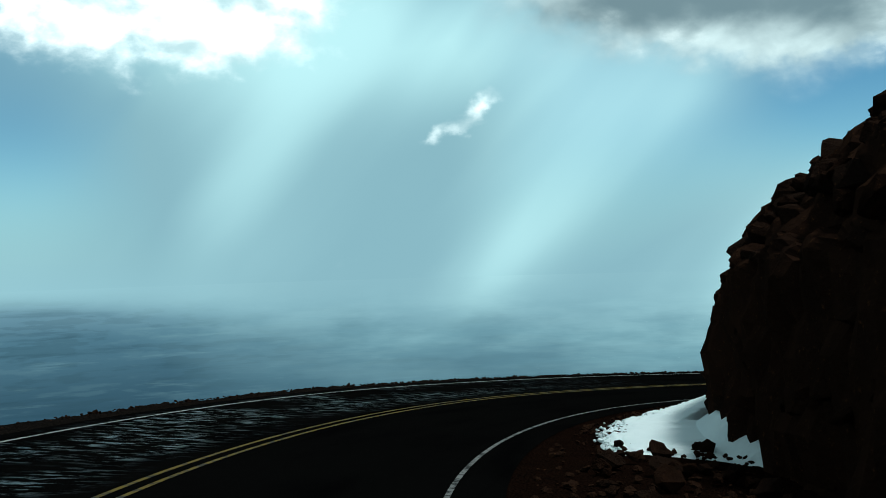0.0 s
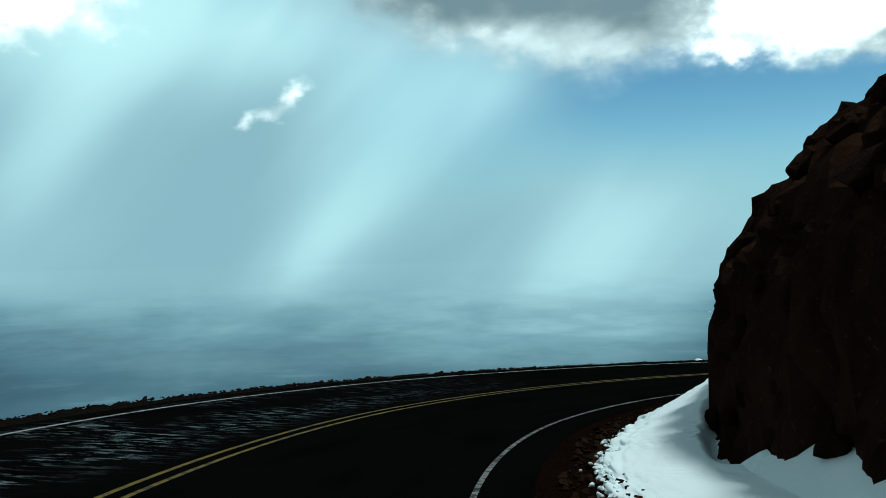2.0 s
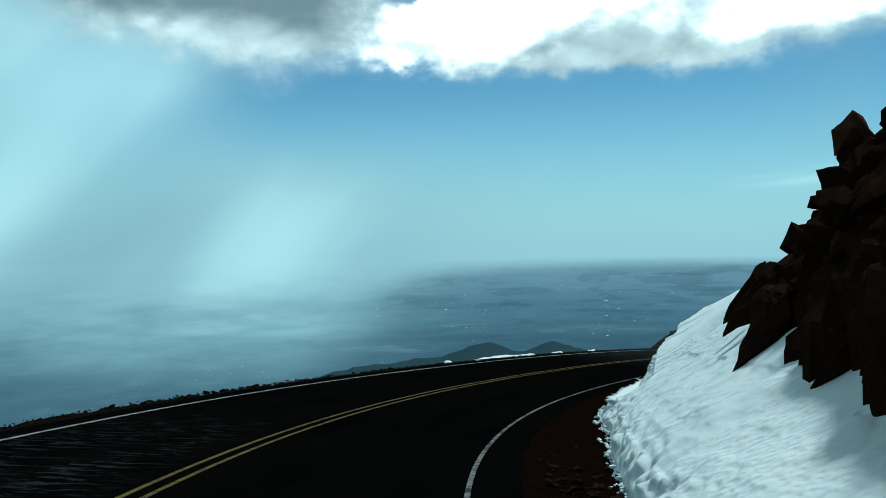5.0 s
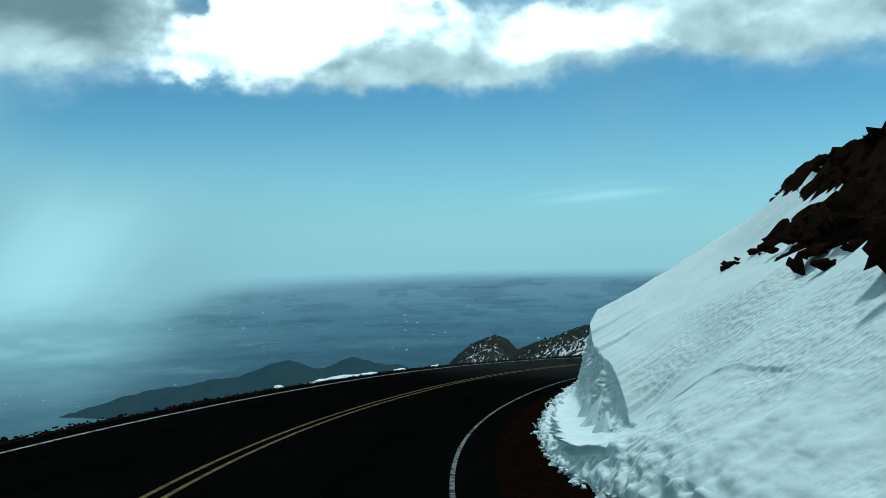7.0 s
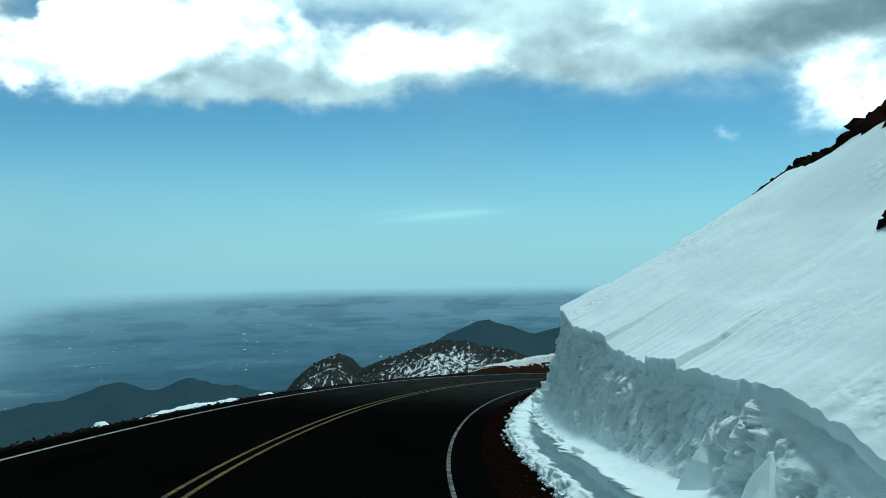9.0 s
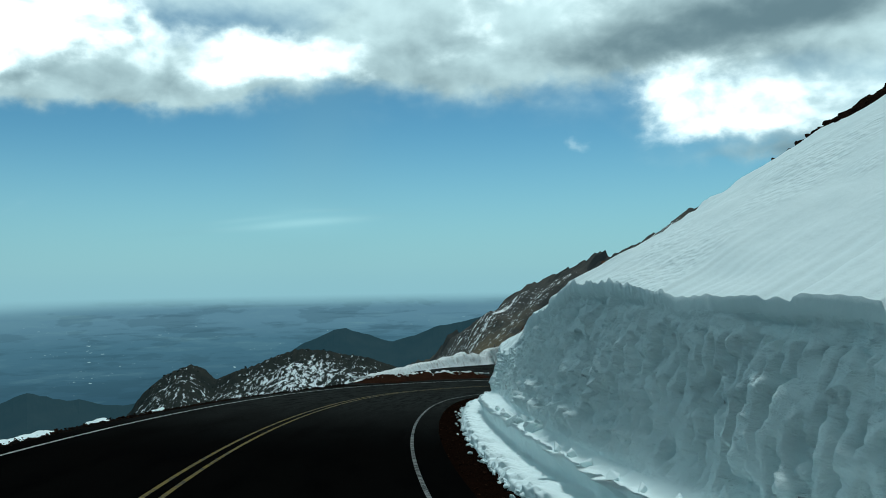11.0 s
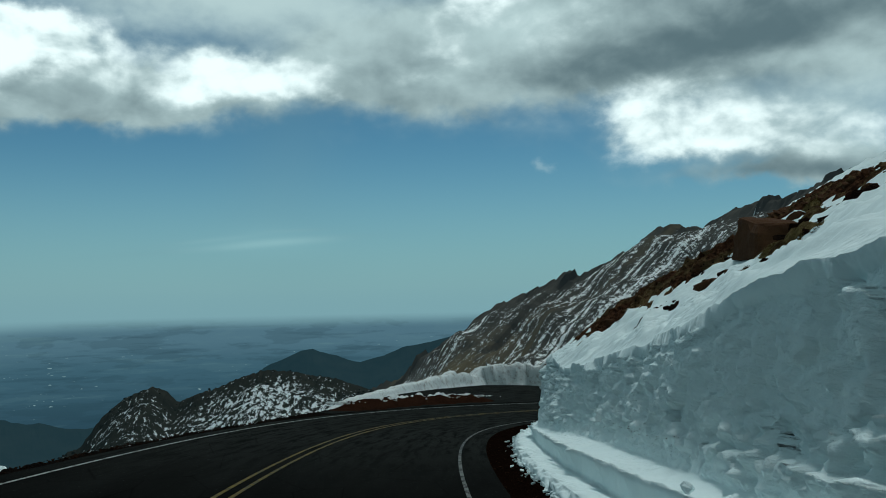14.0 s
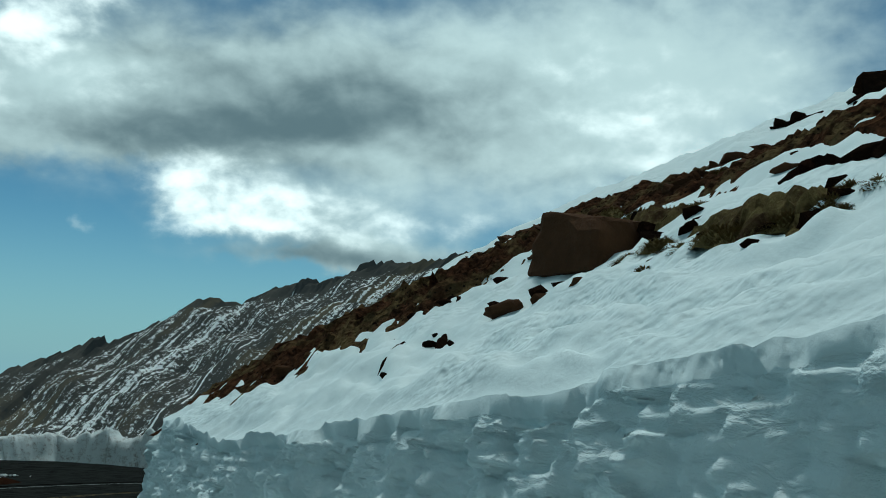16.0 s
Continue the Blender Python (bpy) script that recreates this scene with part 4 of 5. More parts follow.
# both ridges carry a faint bluish emission, painted in for air light
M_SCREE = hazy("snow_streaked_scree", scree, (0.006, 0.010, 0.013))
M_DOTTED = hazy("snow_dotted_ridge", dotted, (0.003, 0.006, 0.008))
# the hills' blue is distance haze, put in as emission
M_BLUE = hazy("haze_blue_hills", lambda k, p: k.mix(k.noise(p, 0.012, 5), (0.008, 0.014, 0.014), (0.03, 0.035, 0.03)), (0.014, 0.040, 0.055))
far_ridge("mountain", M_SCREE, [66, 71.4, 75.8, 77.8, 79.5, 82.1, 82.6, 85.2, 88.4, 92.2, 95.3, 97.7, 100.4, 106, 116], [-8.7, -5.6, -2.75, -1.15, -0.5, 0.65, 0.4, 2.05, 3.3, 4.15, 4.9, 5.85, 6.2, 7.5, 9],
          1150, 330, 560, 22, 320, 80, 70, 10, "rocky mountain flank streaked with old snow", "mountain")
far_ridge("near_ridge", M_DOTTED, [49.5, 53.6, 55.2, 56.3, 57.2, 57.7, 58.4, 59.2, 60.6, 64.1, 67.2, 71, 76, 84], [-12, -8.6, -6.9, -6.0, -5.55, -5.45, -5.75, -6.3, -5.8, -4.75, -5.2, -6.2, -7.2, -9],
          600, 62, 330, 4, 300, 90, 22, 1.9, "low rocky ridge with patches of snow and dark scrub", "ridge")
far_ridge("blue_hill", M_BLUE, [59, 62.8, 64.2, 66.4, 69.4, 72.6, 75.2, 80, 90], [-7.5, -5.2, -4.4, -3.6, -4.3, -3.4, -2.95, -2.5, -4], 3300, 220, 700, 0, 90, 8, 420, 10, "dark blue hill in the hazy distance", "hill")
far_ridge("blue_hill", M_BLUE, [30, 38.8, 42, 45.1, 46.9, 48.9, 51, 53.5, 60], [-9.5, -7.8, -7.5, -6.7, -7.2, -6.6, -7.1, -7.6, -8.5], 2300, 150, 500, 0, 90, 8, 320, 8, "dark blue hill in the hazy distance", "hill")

# dark scrub and boulders along the near ridge
rnd_ = random.Random(31)
ridge_ob = bpy.data.objects["near_ridge"]
scrub = []
for v in rnd_.sample(range(600, 300 * 70), 1500):
    scrub.append((ridge_ob.data.vertices[v].co.copy(), rnd_.uniform(0.35, 1.1) * (1.2 if v < 3000 else 0.8), 1.1))
# the same faint air-light emission is painted on the scrub
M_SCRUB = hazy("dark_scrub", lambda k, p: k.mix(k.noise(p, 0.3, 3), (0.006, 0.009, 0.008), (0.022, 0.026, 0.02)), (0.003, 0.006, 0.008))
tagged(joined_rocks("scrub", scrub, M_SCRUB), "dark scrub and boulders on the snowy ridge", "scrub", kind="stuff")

# ---------------------------------------------------------------- rocks of the cliff
RND = random.Random(11)
cliff = tagged(new("cliff"), "dark broken granite cliff of stacked blocks above the road", "cliff")
for i in range(290):
    s = RND.uniform(8, 36.5)
    f = RND.uniform(0.0, 1.0) ** 1.5 * 4.2
    d = cliff_foot(s) + f
    z_ = inner_z(s, d)
    if f <= 0.35:
        z_ = RND.uniform(0.1, 2.4)
        d = cliff_foot(s) + 0.13 * z_
    size = RND.uniform(0.15, 0.34) if RND.random() < 0.8 else RND.uniform(0.34, 0.5)
    put_rock("rock", at(s, -d - (0.38 if f > 0.35 else 0.65) * size, z_ - 0.2 * size), size, cliff, RND, 0.7)


def splinter_data(seed):
    """A long block that tapers to a point at its lower end."""
    me = rock_data(seed, (0.42, 0.32, 1.0), 20, 0.15)
    for v in me.vertices:
        k = 1 - 0.8 * max(0.0, -v.co.z) ** 1.2
        v.co.x, v.co.y = v.co.x * k, v.co.y * k
    return me


SPLINTERS = [splinter_data(500 + i) for i in range(5)]
# pointed blocks that hang over the snow: place of the tip, length, thickness
for s, d, z_, size, wide in ((32.3, 3.3, 1.75, 0.45, 1.0), (31.4, 3.15, 1.5, 0.6, 0.8), (29.3, 2.9, 1.05, 0.75, 0.8), (29.0, 3.2, 1.5, 0.4, 1.2), (27.7, 3.0, 1.0, 0.5, 1.5), (27.2, 3.05, 1.25, 0.4, 1.3), (26.5, 2.9, 0.95, 0.6, 0.9), (24.6, 2.8, 1.1, 0.6, 1.3), (34.0, 3.8, 2.2, 0.4, 0.9)):
    ob = new("rock", RND.choice(SPLINTERS))
    ob.parent = cliff
    axis = (outward(s) * -0.75 + Vector((0, 0, 1)) + Vector((math.sin(lerp(s, SGRID, TURN)), math.cos(lerp(s, SGRID, TURN)), 0)) * RND.uniform(-0.45, -0.1)).normalized()
    ob.rotation_euler = (axis.to_track_quat("Z", "Y") @ Euler((0, 0, RND.uniform(0, 6.28))).to_quaternion()).to_euler()
    ob.location = at(s, -d, z_) + axis * size
    ob.scale = (size * wide, size * wide, size)


# ---------------------------------------------------------------- rocks that break through the snow slope
def slope_rocks(points, n, size, jitter, label, sink=0.25, seed=1, group="rocks in the snow slope", flat=0.8, join=""):
    rnd = random.Random(seed)
    items = []
    for i in range(n):
        u = rnd.uniform(0, len(points) - 1.001)
        k = int(u)
        (s0, d0), (s1, d1) = points[k], points[k + 1]
        s = s0 + (s1 - s0) * (u - k) + rnd.uniform(-jitter, jitter)
        d = d0 + (d1 - d0) * (u - k) + rnd.uniform(-jitter, jitter) * 0.6
        r = size * rnd.uniform(0.45, 1.25)
        if join:
            items.append((at(s, -d, inner_z(s, d) + r * (0.5 - sink) * flat), r, flat))
            continue
        ob = put_rock("rock", at(s, -d, inner_z(s, d) + r * (0.5 - sink) * flat), r, None, rnd, 0.5, (1.25, 1, flat))
        tagged(ob, label, "rock", group)
    if join:
        tagged(joined_rocks(join, items, M_BOULDER if "brown" in label else M_ROCK), label, "rocks", kind="stuff")


def outcrop(name, spine, height, material, label, category, holes=0.0, seed=0.0, facet=1.6):
    """Broken ground that stands out of the snow along a line of (distance, depth, half width)."""
    length = sum(math.dist(p[:2], q[:2]) for p, q in zip(spine, spine[1:]))
    n = max(8, int(length / 0.1))
    us = np.linspace(0, len(spine) - 1, n)
    ks = range(len(spine))
    mid = [[lerp(u, ks, [p[i] for p in spine]) for i in range(3)] for u in us]
    rows = []
    for i, (s, d, w) in enumerate(mid):
        a, b = mid[max(0, i - 1)], mid[min(n - 1, i + 1)]
        t = Vector((b[0] - a[0], b[1] - a[1])).normalized()
        e = min(1.0, 4 * i / n + 0.25, 4 * (n - 1 - i) / n + 0.25)
        row = []
        for v in np.linspace(-1, 1, 27):
            ww = w * (1 + 0.55 * noise.noise(Vector((i * 0.13, 3.0 * np.sign(v), seed))) + 0.25 * noise.noise(Vector((i * 0.41, 5.0 * np.sign(v), seed))))
            s1, d1 = s - t.y * v * ww, d + t.x * v * ww
            q = Vector((s1, d1 * 1.3, seed)) * facet
            r, p = noise.voronoi(q)
            h = height * e * (max(0.0, 1 - abs(v) ** 2.5) * (0.8 + 0.5 * noise.noise(p[0] * 3.1) + 0.45 * (r[1] - r[0])))
            h += 0.25 * height * fbm(q * 2.5, 3) * (1 - abs(v))
            if holes:
                h -= 2.2 * height * smooth01((noise.noise(Vector((s1 * 0.5, d1 * 1.1, seed + 4))) - holes) * 5)
            row.append(at(s1, -d1, inner_z(s1, d1) + h - 0.10 - 0.10 * abs(v) ** 4))
        rows.append(row)
    root = tagged(new(name), label, category)
    s, d, w = mid[n // 2]
    root.location = at(s, -d, inner_z(s, d))
    bpy.context.view_layer.update()
    ground_ = grid_mesh("soil" if category == "soil bank" else "bedrock", rows, material, smooth=False, parent=root)
    ground_.matrix_parent_inverse = root.matrix_world.inverted()
    rnd = random.Random(int(seed * 10) + 3)
    for i in range(min(64, max(4, int(length * 6)))):
        s, d, w = mid[rnd.randrange(n // 8, n - n // 8)]
        s, d = s + rnd.uniform(-0.3, 0.3), d + rnd.uniform(-0.75, 0.75) * w
        r = rnd.uniform(0.25, 1.0) * height * 0.6
        ob = put_rock("stone", at(s, -d, inner_z(s, d) + height * 0.45 - 0.08) - root.location, r, root, rnd, 0.5, (1.3, 1, 0.8))
        ob.data = BROWN_ROCKS[i % len(BROWN_ROCKS)] if category == "soil bank" else ob.data
    return root


BROWN_ROCKS = []
for me_ in ROCKS[:8]:
    BROWN_ROCKS.append(me_.copy())
    BROWN_ROCKS[-1].materials[0] = M_BOULDER
CREST = "dark jagged rock standing on the snowy crest"
OUT = "dark broken rock outcrop breaking through the snow slope"
outcrop("rock_outcrop", [(51, 6.8, 0.15), (48.5, 6.9, 0.45), (45, 7.0, 0.75), (42, 6.9, 0.95), (39, 6.7, 1.0), (36.3, 6.5, 1.0)], 0.30, M_ROCK, OUT, "rock", 0.25, 1.0)
outcrop("rock_outcrop", [(42.7, 5.1, 0.1), (41.6, 5.4, 0.38), (40.5, 5.7, 0.45), (39.4, 6.1, 0.45)], 0.34, M_ROCK, OUT, "rock", 0.3, 2.0)
outcrop("rock_outcrop", [(40.8, 4.9, 0.12), (39.8, 5.2, 0.45), (38.8, 5.5, 0.55), (37.3, 5.9, 0.5)], 0.42, M_ROCK, OUT, "rock", 0.3, 3.0)
outcrop("rock_outcrop", [(39.0, 4.75, 0.12), (38.2, 5.0, 0.35), (37.2, 5.2, 0.4), (35.8, 5.3, 0.45)], 0.4, M_ROCK, OUT, "rock", 0.3, 4.0)
outcrop("rock_outcrop", [(58, 6.7, 0.1), (54.5, 6.9, 0.25), (52, 7.05, 0.35), (50, 7.15, 0.45)], 0.2, M_ROCK, OUT, "rock", 0.3, 5.0)
slope_rocks([(37, 6.6), (41, 7.0), (45, 7.2), (51, 7.2)], 34, 0.30, 0.5, CREST, 0.2, 4)
slope_rocks([(43.6, 4.7), (42.6, 5.0), (41.5, 5.0)], 9, 0.13, 0.25, "dark rock poking out of the snow slope", 0.3, 5)
slope_rocks([(34.5, 3.3), (35.5, 3.7)], 5, 0.3, 0.2, "dark rock poking out of the snow slope", 0.3, 6)
slope_rocks([(50, 7.1), (54, 7.1), (60, 7.3), (67, 7.6)], 70, 0.12, 0.25, "small dark rocks scattered along the snowy crest", 0.0, 7, join="crest_rocks")
BAND = "rock band above the snow"
slope_rocks([(90, 3.5), (83, 4.2), (79, 4.8), (76, 5.4), (74.2, 6.0), (73.2, 6.6)], 300, 0.17, 1.0, "rust-brown rocks in a band above the snow", 0.15, 8, join="rock_band")
SOIL = "rust-brown gravelly soil bare of snow with small rocks"
outcrop("soil_bank", [(84.5, 3.5, 0.5), (80, 3.85, 1.65), (77, 4.3, 1.95), (75.3, 5.2, 2.1), (74.0, 6.6, 1.9), (72.6, 7.4, 1.2)], 0.42, M_SOIL, SOIL, "soil bank", 0.42, 6.0, 4.5)
outcrop("soil_bank", [(75.6, 4.2, 0.3), (74.6, 4.8, 0.6), (73.7, 5.4, 0.75), (73.7, 6.1, 0.7), (74.2, 6.9, 0.5)], 0.40, M_SOIL, SOIL, "soil bank", 0.45, 24.0, 4.5)
outcrop("soil_bank", [(78, 7.2, 0.4), (75.8, 7.8, 0.7), (74, 8.0, 0.7), (72.4, 7.9, 0.8), (71, 7.85, 1.0), (69.8, 8.0, 1.3), (68.6, 7.9, 1.45), (67.4, 7.5, 1.25), (65.5, 7.4, 1.0), (63, 7.7, 0.6)], 0.30, M_SOIL, SOIL, "soil bank", 0.34, 7.0, 4.5)
outcrop("soil_bank", [(66.8, 5.4, 0.10), (66.0, 5.5, 0.2), (65, 5.65, 0.25), (63.5, 5.8, 0.2)], 0.22, M_SOIL, SOIL, "soil bank", 0.4, 8.0, 2.4)
outcrop("soil_bank", [(69.4, 4.75, 0.12), (68.8, 4.8, 0.2), (68.1, 4.8, 0.2), (67.6, 4.7, 0.1)], 0.2, M_SOIL, SOIL, "soil bank", 0.5, 9.0, 2.4)
outcrop("grass_bank", [(68.5, 5.5, 0.10), (67.7, 5.35, 0.40), (67.0, 5.05, 0.60), (66.4, 4.8, 0.56), (65.7, 4.55, 0.3)], 0.30, M_TUNDRA, "olive-brown tundra turf bare of snow", "turf", 0.45, 21.0, 3.5)
outcrop("rock_outcrop", [(71.3, 6.95, 0.12), (70.4, 6.55, 0.40), (69.6, 6.2, 0.45), (68.9, 5.8, 0.38), (68.5, 5.5, 0.12)], 0.34, M_TUNDRA, "low brown rock slabs with dry turf", "rock", 0.42, 22.0, 2.2)
slope_rocks([(84, 3.3), (79, 3.9), (76, 4.4), (74, 4.9), (72.6, 5.4)], 40, 0.17, 0.35, "rust-brown rock in a band above the snow", 0.25, 18, BAND)
slope_rocks([(77, 7.6), (73.8, 8.0), (71.5, 7.9), (70.3, 8.1), (69.3, 8.4), (67.2, 8.0)], 120, 0.25, 0.6, "brown rocks in the upper rock band", 0.3, 9, flat=0.55, join="rock_band")
slope_rocks([(68.6, 5.0), (69.8, 4.85), (71.0, 4.8)], 8, 0.22, 0.12, "rounded rust-brown stone beside the boulder", 0.35, 10)
slope_rocks([(71.4, 3.6), (72.0, 4.0), (73, 4.2)], 6, 0.10, 0.15, "small dark stone in the snow", 0.4, 12)
slope_rocks([(65.2, 5.7), (66.6, 6.0), (67.6, 6.1)], 12, 0.22, 0.2, "brown rock among dry grass", 0.35, 13)
slope_rocks([(71.4, 11.7), (70.4, 12.0)], 7, 0.27, 0.3, "dark crag on the upper skyline", 0.0, 14, flat=1.3)
slope_rocks([(74, 11.5), (71.5, 10.6), (69, 10.8)], 16, 0.24, 0.6, "brown rock on the upper slope", 0.2, 15)


def boulder(name, place, size, turn, label, seed):
    """A big angular block with a flat broken face and rounded shoulders."""
    bm = bmesh.new()
    bmesh.ops.create_cube(bm, size=1.0)
    for v in bm.verts:
        if v.co.z > 0:
            v.co.x *= 0.82
            v.co.y *= 0.75
            v.co.z += 0.16 * (1 if v.co.x > 0 else -0.6)
    bmesh.ops.bevel(bm, geom=bm.edges[:], offset=0.09, segments=2, profile=0.6, affect="EDGES")
    bmesh.ops.subdivide_edges(bm, edges=bm.edges[:], cuts=3, use_grid_fill=True)
    for v in bm.verts:
        q = v.co * 2.2 + Vector((seed, 0, 0))
        v.co += v.co.normalized() * (0.07 * noise.fractal(q, 1, 2, 4) - 0.05 * abs(noise.noise(q * 1.7)))
        v.co = Vector((v.co.x * size[0], v.co.y * size[1], v.co.z * size[2]))
    me = bpy.data.meshes.new(name)
    bm.to_mesh(me)
    bm.free()
    me.materials.append(M_BOULDER)
    ob = new(name, me)
    ob.matrix_world = Matrix.Translation(place) @ Matrix.Rotation(turn, 4, "Z")
    return tagged(ob, label, "boulder")


boulder("boulder", at(70.45, -5.75, 4.0), (1.45, 1.0, 0.72), -lerp(70, SGRID, TURN) + 1.6, "big rusty-brown angular boulder above the snow bank", 3.0)
for s, d, k in ((70.5, 4.6, 0.40), (69.6, 4.6, 0.34), (69.1, 4.66, 0.30)):
    ob = new("boulder", BROWN_ROCKS[int(s * 10) % len(BROWN_ROCKS)])
    ob.location, ob.rotation_euler, ob.scale = at(s, -d, inner_z(s, d) + 0.06), (0.2, 0.3, s), (k * 0.72, k * 0.62, k * 0.62)
    tagged(ob, "rounded rusty-brown boulder half buried in snow", "boulder")
outcrop("rock_outcrop", [(71.3, 3.4, 0.05), (71.6, 3.65, 0.10), (72.0, 3.95, 0.10), (72.5, 4.25, 0.06)], 0.22, M_ROCK, OUT, "rock", 0.0, 12.0)
outcrop("rock_outcrop", [(70.2, 4.15, 0.05), (70.5, 4.4, 0.10), (70.9, 4.8, 0.05)], 0.17, M_ROCK, OUT, "rock", 0.0, 25.0)
outcrop("rock_outcrop", [(71.0, 4.0, 0.05), (71.2, 4.15, 0.09), (71.4, 4.3, 0.05)], 0.18, M_ROCK, OUT, "rock", 0.0, 26.0)
perched = new("boulder", BROWN_ROCKS[3])
perched.location, perched.rotation_euler, perched.scale = at(31.8, -4.96, 4.30), (0.9, 0.5, 1.3), (0.36, 0.40, 0.38)
tagged(perched, "weathered brown block perched on top of the cliff", "boulder")
for s, d, z_, k in ((31.3, 4.75, 3.62, 0.38), (32.3, 4.85, 3.5, 0.36), (30.8, 5.0, 3.85, 0.4), (31.9, 5.4, 3.9, 0.42), (30.3, 4.8, 3.7, 0.34), (31.6, 5.0, 3.95, 0.34)):
    put_rock("rock", at(s, -d, z_), k, cliff, RND, 0.5)


def grass_tuft(place, radius, blades, seed):
    """A matted cushion with short drooping blades all over it."""
    rnd = random.Random(seed)
    verts, faces = [], []
    tall = rnd.uniform(0.42, 0.62)

    def dome(a, r):
        lump = 1 + 0.35 * noise.noise(Vector((math.cos(a) * 1.5, math.sin(a) * 1.5, seed)))
        return Vector((math.cos(a) * r * radius * lump, math.sin(a) * r * radius * 0.8 * lump, radius * tall * (1 - r * r) * lump - 0.06))

    for i in range(8):
        for j in range(18):
            p = dome(j / 18 * 6.2832, 1 - i / 8)
            verts.append(tuple(p + Vector((0, 0, rnd.uniform(-0.015, 0.015)))))
    for i in range(7):
        for j in range(18):
            faces.append((i * 18 + j, i * 18 + (j + 1) % 18, (i + 1) * 18 + (j + 1) % 18, (i + 1) * 18 + j))
    faces.append(tuple(7 * 18 + j for j in range(18)))
    for i in range(blades):
        a, r = rnd.uniform(0, 6.283), math.sqrt(rnd.random())
        b = dome(a, r)
        turn = a + rnd.gauss(0, 0.6)
        h = rnd.uniform(0.03, 0.085)
        tip = b + Vector((math.cos(turn) * h * (0.4 + r), math.sin(turn) * h * (0.4 + r), h * (0.75 - 0.7 * r)))
        w = Vector((-math.sin(turn), math.cos(turn), 0)) * rnd.uniform(0.003, 0.007)
        top = b.lerp(tip, 0.5) + Vector((0, 0, h * 0.18))
        o = len(verts)
        verts += [tuple(b - w), tuple(b + w), tuple(top + w * 0.8), tuple(top - w * 0.8), tuple(tip)]
        faces += [(o, o + 1, o + 2, o + 3), (o + 3, o + 2, o + 4)]
    me = bpy.data.meshes.new("grass_tuft")
    me.from_pydata(verts, [], faces)
    me.materials.append(M_GRASS)
    me.update()
    ob = new("grass_tuft", me)
    ob.location = place
    return tagged(ob, "dry olive-brown alpine grass cushion in the snow", "grass", "grass tufts on the slope")


rnd_ = random.Random(77)
for i, (s, d, r) in enumerate(((67.9, 4.95, 0.20), (67.6, 4.85, 0.26), (67.2, 4.8, 0.30), (66.9, 4.7, 0.28), (67.1, 5.05, 0.22), (66.6, 4.75, 0.28), (66.3, 4.65, 0.26), (66.4, 4.95, 0.2), (67.1, 5.3, 0.2), (66.7, 5.15, 0.24), (66.4, 5.2, 0.2), (67.5, 5.2, 0.22), (66.0, 4.8, 0.26), (65.7, 4.95, 0.24), (66.1, 5.1, 0.24), (65.8, 4.65, 0.18), (66.8, 5.4, 0.2),
                               (69.0, 5.25, 0.24), (68.6, 5.3, 0.26), (68.3, 5.15, 0.18), (68.0, 4.62, 0.14), (70.2, 6.7, 0.3), (69.5, 6.6, 0.28), (71.2, 7.0, 0.3), (72.3, 7.3, 0.34), (73.4, 7.0, 0.3), (74.4, 6.5, 0.34), (75.6, 6.0, 0.3), (77.2, 5.6, 0.34), (79, 5.2, 0.3), (81, 4.8, 0.3), (70.6, 7.9, 0.3), (68.4, 7.9, 0.3), (73.4, 5.9, 0.28))):
    grass_tuft(at(s, -d, inner_z(s, d) + 0.02), r, 900, 50 + i)

# ---------------------------------------------------------------- small broken snow and stones along the foot of the bank
rnd_ = random.Random(21)
SNOW_BITS = [rock_data(300 + i, (1, 0.8, 0.7), 16) for i in range(6)]
for me_ in SNOW_BITS:
    me_.materials[0] = M_SNOW
clods = []
for i in range(1500):
    s = rnd_.uniform(13, 86)
    clods.append((at(s, -bank_foot(s) + abs(rnd_.gauss(0, 0.10)) - 0.1, 0.02), rnd_.uniform(0.015, 0.06), 0.8))
tagged(joined_rocks("snow_clods", clods, M_SNOW, SNOW_BITS), "crumbled snow clods at the foot of the bank", "snow", kind="stuff")


def snow_slab(s, high, wide, seed):
    """A smooth wedge of cut snow leaning on the wall."""
    rnd = random.Random(seed)
    bm = bmesh.new()
    a = lerp(s, SGRID, TURN)
    for x, y, z in ((-0.75, -0.5, 0), (0.75, -0.5, 0), (-0.6, 0.05, 0), (0.62, 0.0, 0), (0.08, 0.55, 0), (0.05, -0.3, 1.0), (0.12, -0.5, 1.0), (0.2, 0.05, 0.55)):
        bm.verts.new((x * wide, y * wide * 0.6, z * high))
    bmesh.ops.convex_hull(bm, input=bm.verts)
    bmesh.ops.dissolve_limit(bm, angle_limit=0.12, verts=bm.verts, edges=bm.edges)
    bmesh.ops.subdivide_edges(bm, edges=bm.edges[:], cuts=4, use_grid_fill=True)
    for v in bm.verts:
        v.co += v.normal * 0.03 * noise.noise(v.co * 6 + Vector((s, 0, 0)))
    me = bpy.data.meshes.new("snow_slab")
    bm.to_mesh(me)
    bm.free()
    me.materials.append(M_SNOW)
    ob = new("snow_slab", me)
    ob.location = at(s, -2.06, lerp(s, [35, 42, 50], [0.22, 0.36, 0.42]) - 0.12)
    ob.rotation_euler = (0, 0, -a - 1.5708 + 3.1416 + rnd.uniform(-0.2, 0.2))
    return tagged(ob, "smooth pointed slab of cut snow leaning on the wall", "snow slab", "snow slabs against the wall")


for s, high, wide in ((41.8, 0.66, 0.72), (40.45, 0.6, 0.78), (39.2, 0.45, 0.55)):
    snow_slab(s, high, wide, int(s * 10))


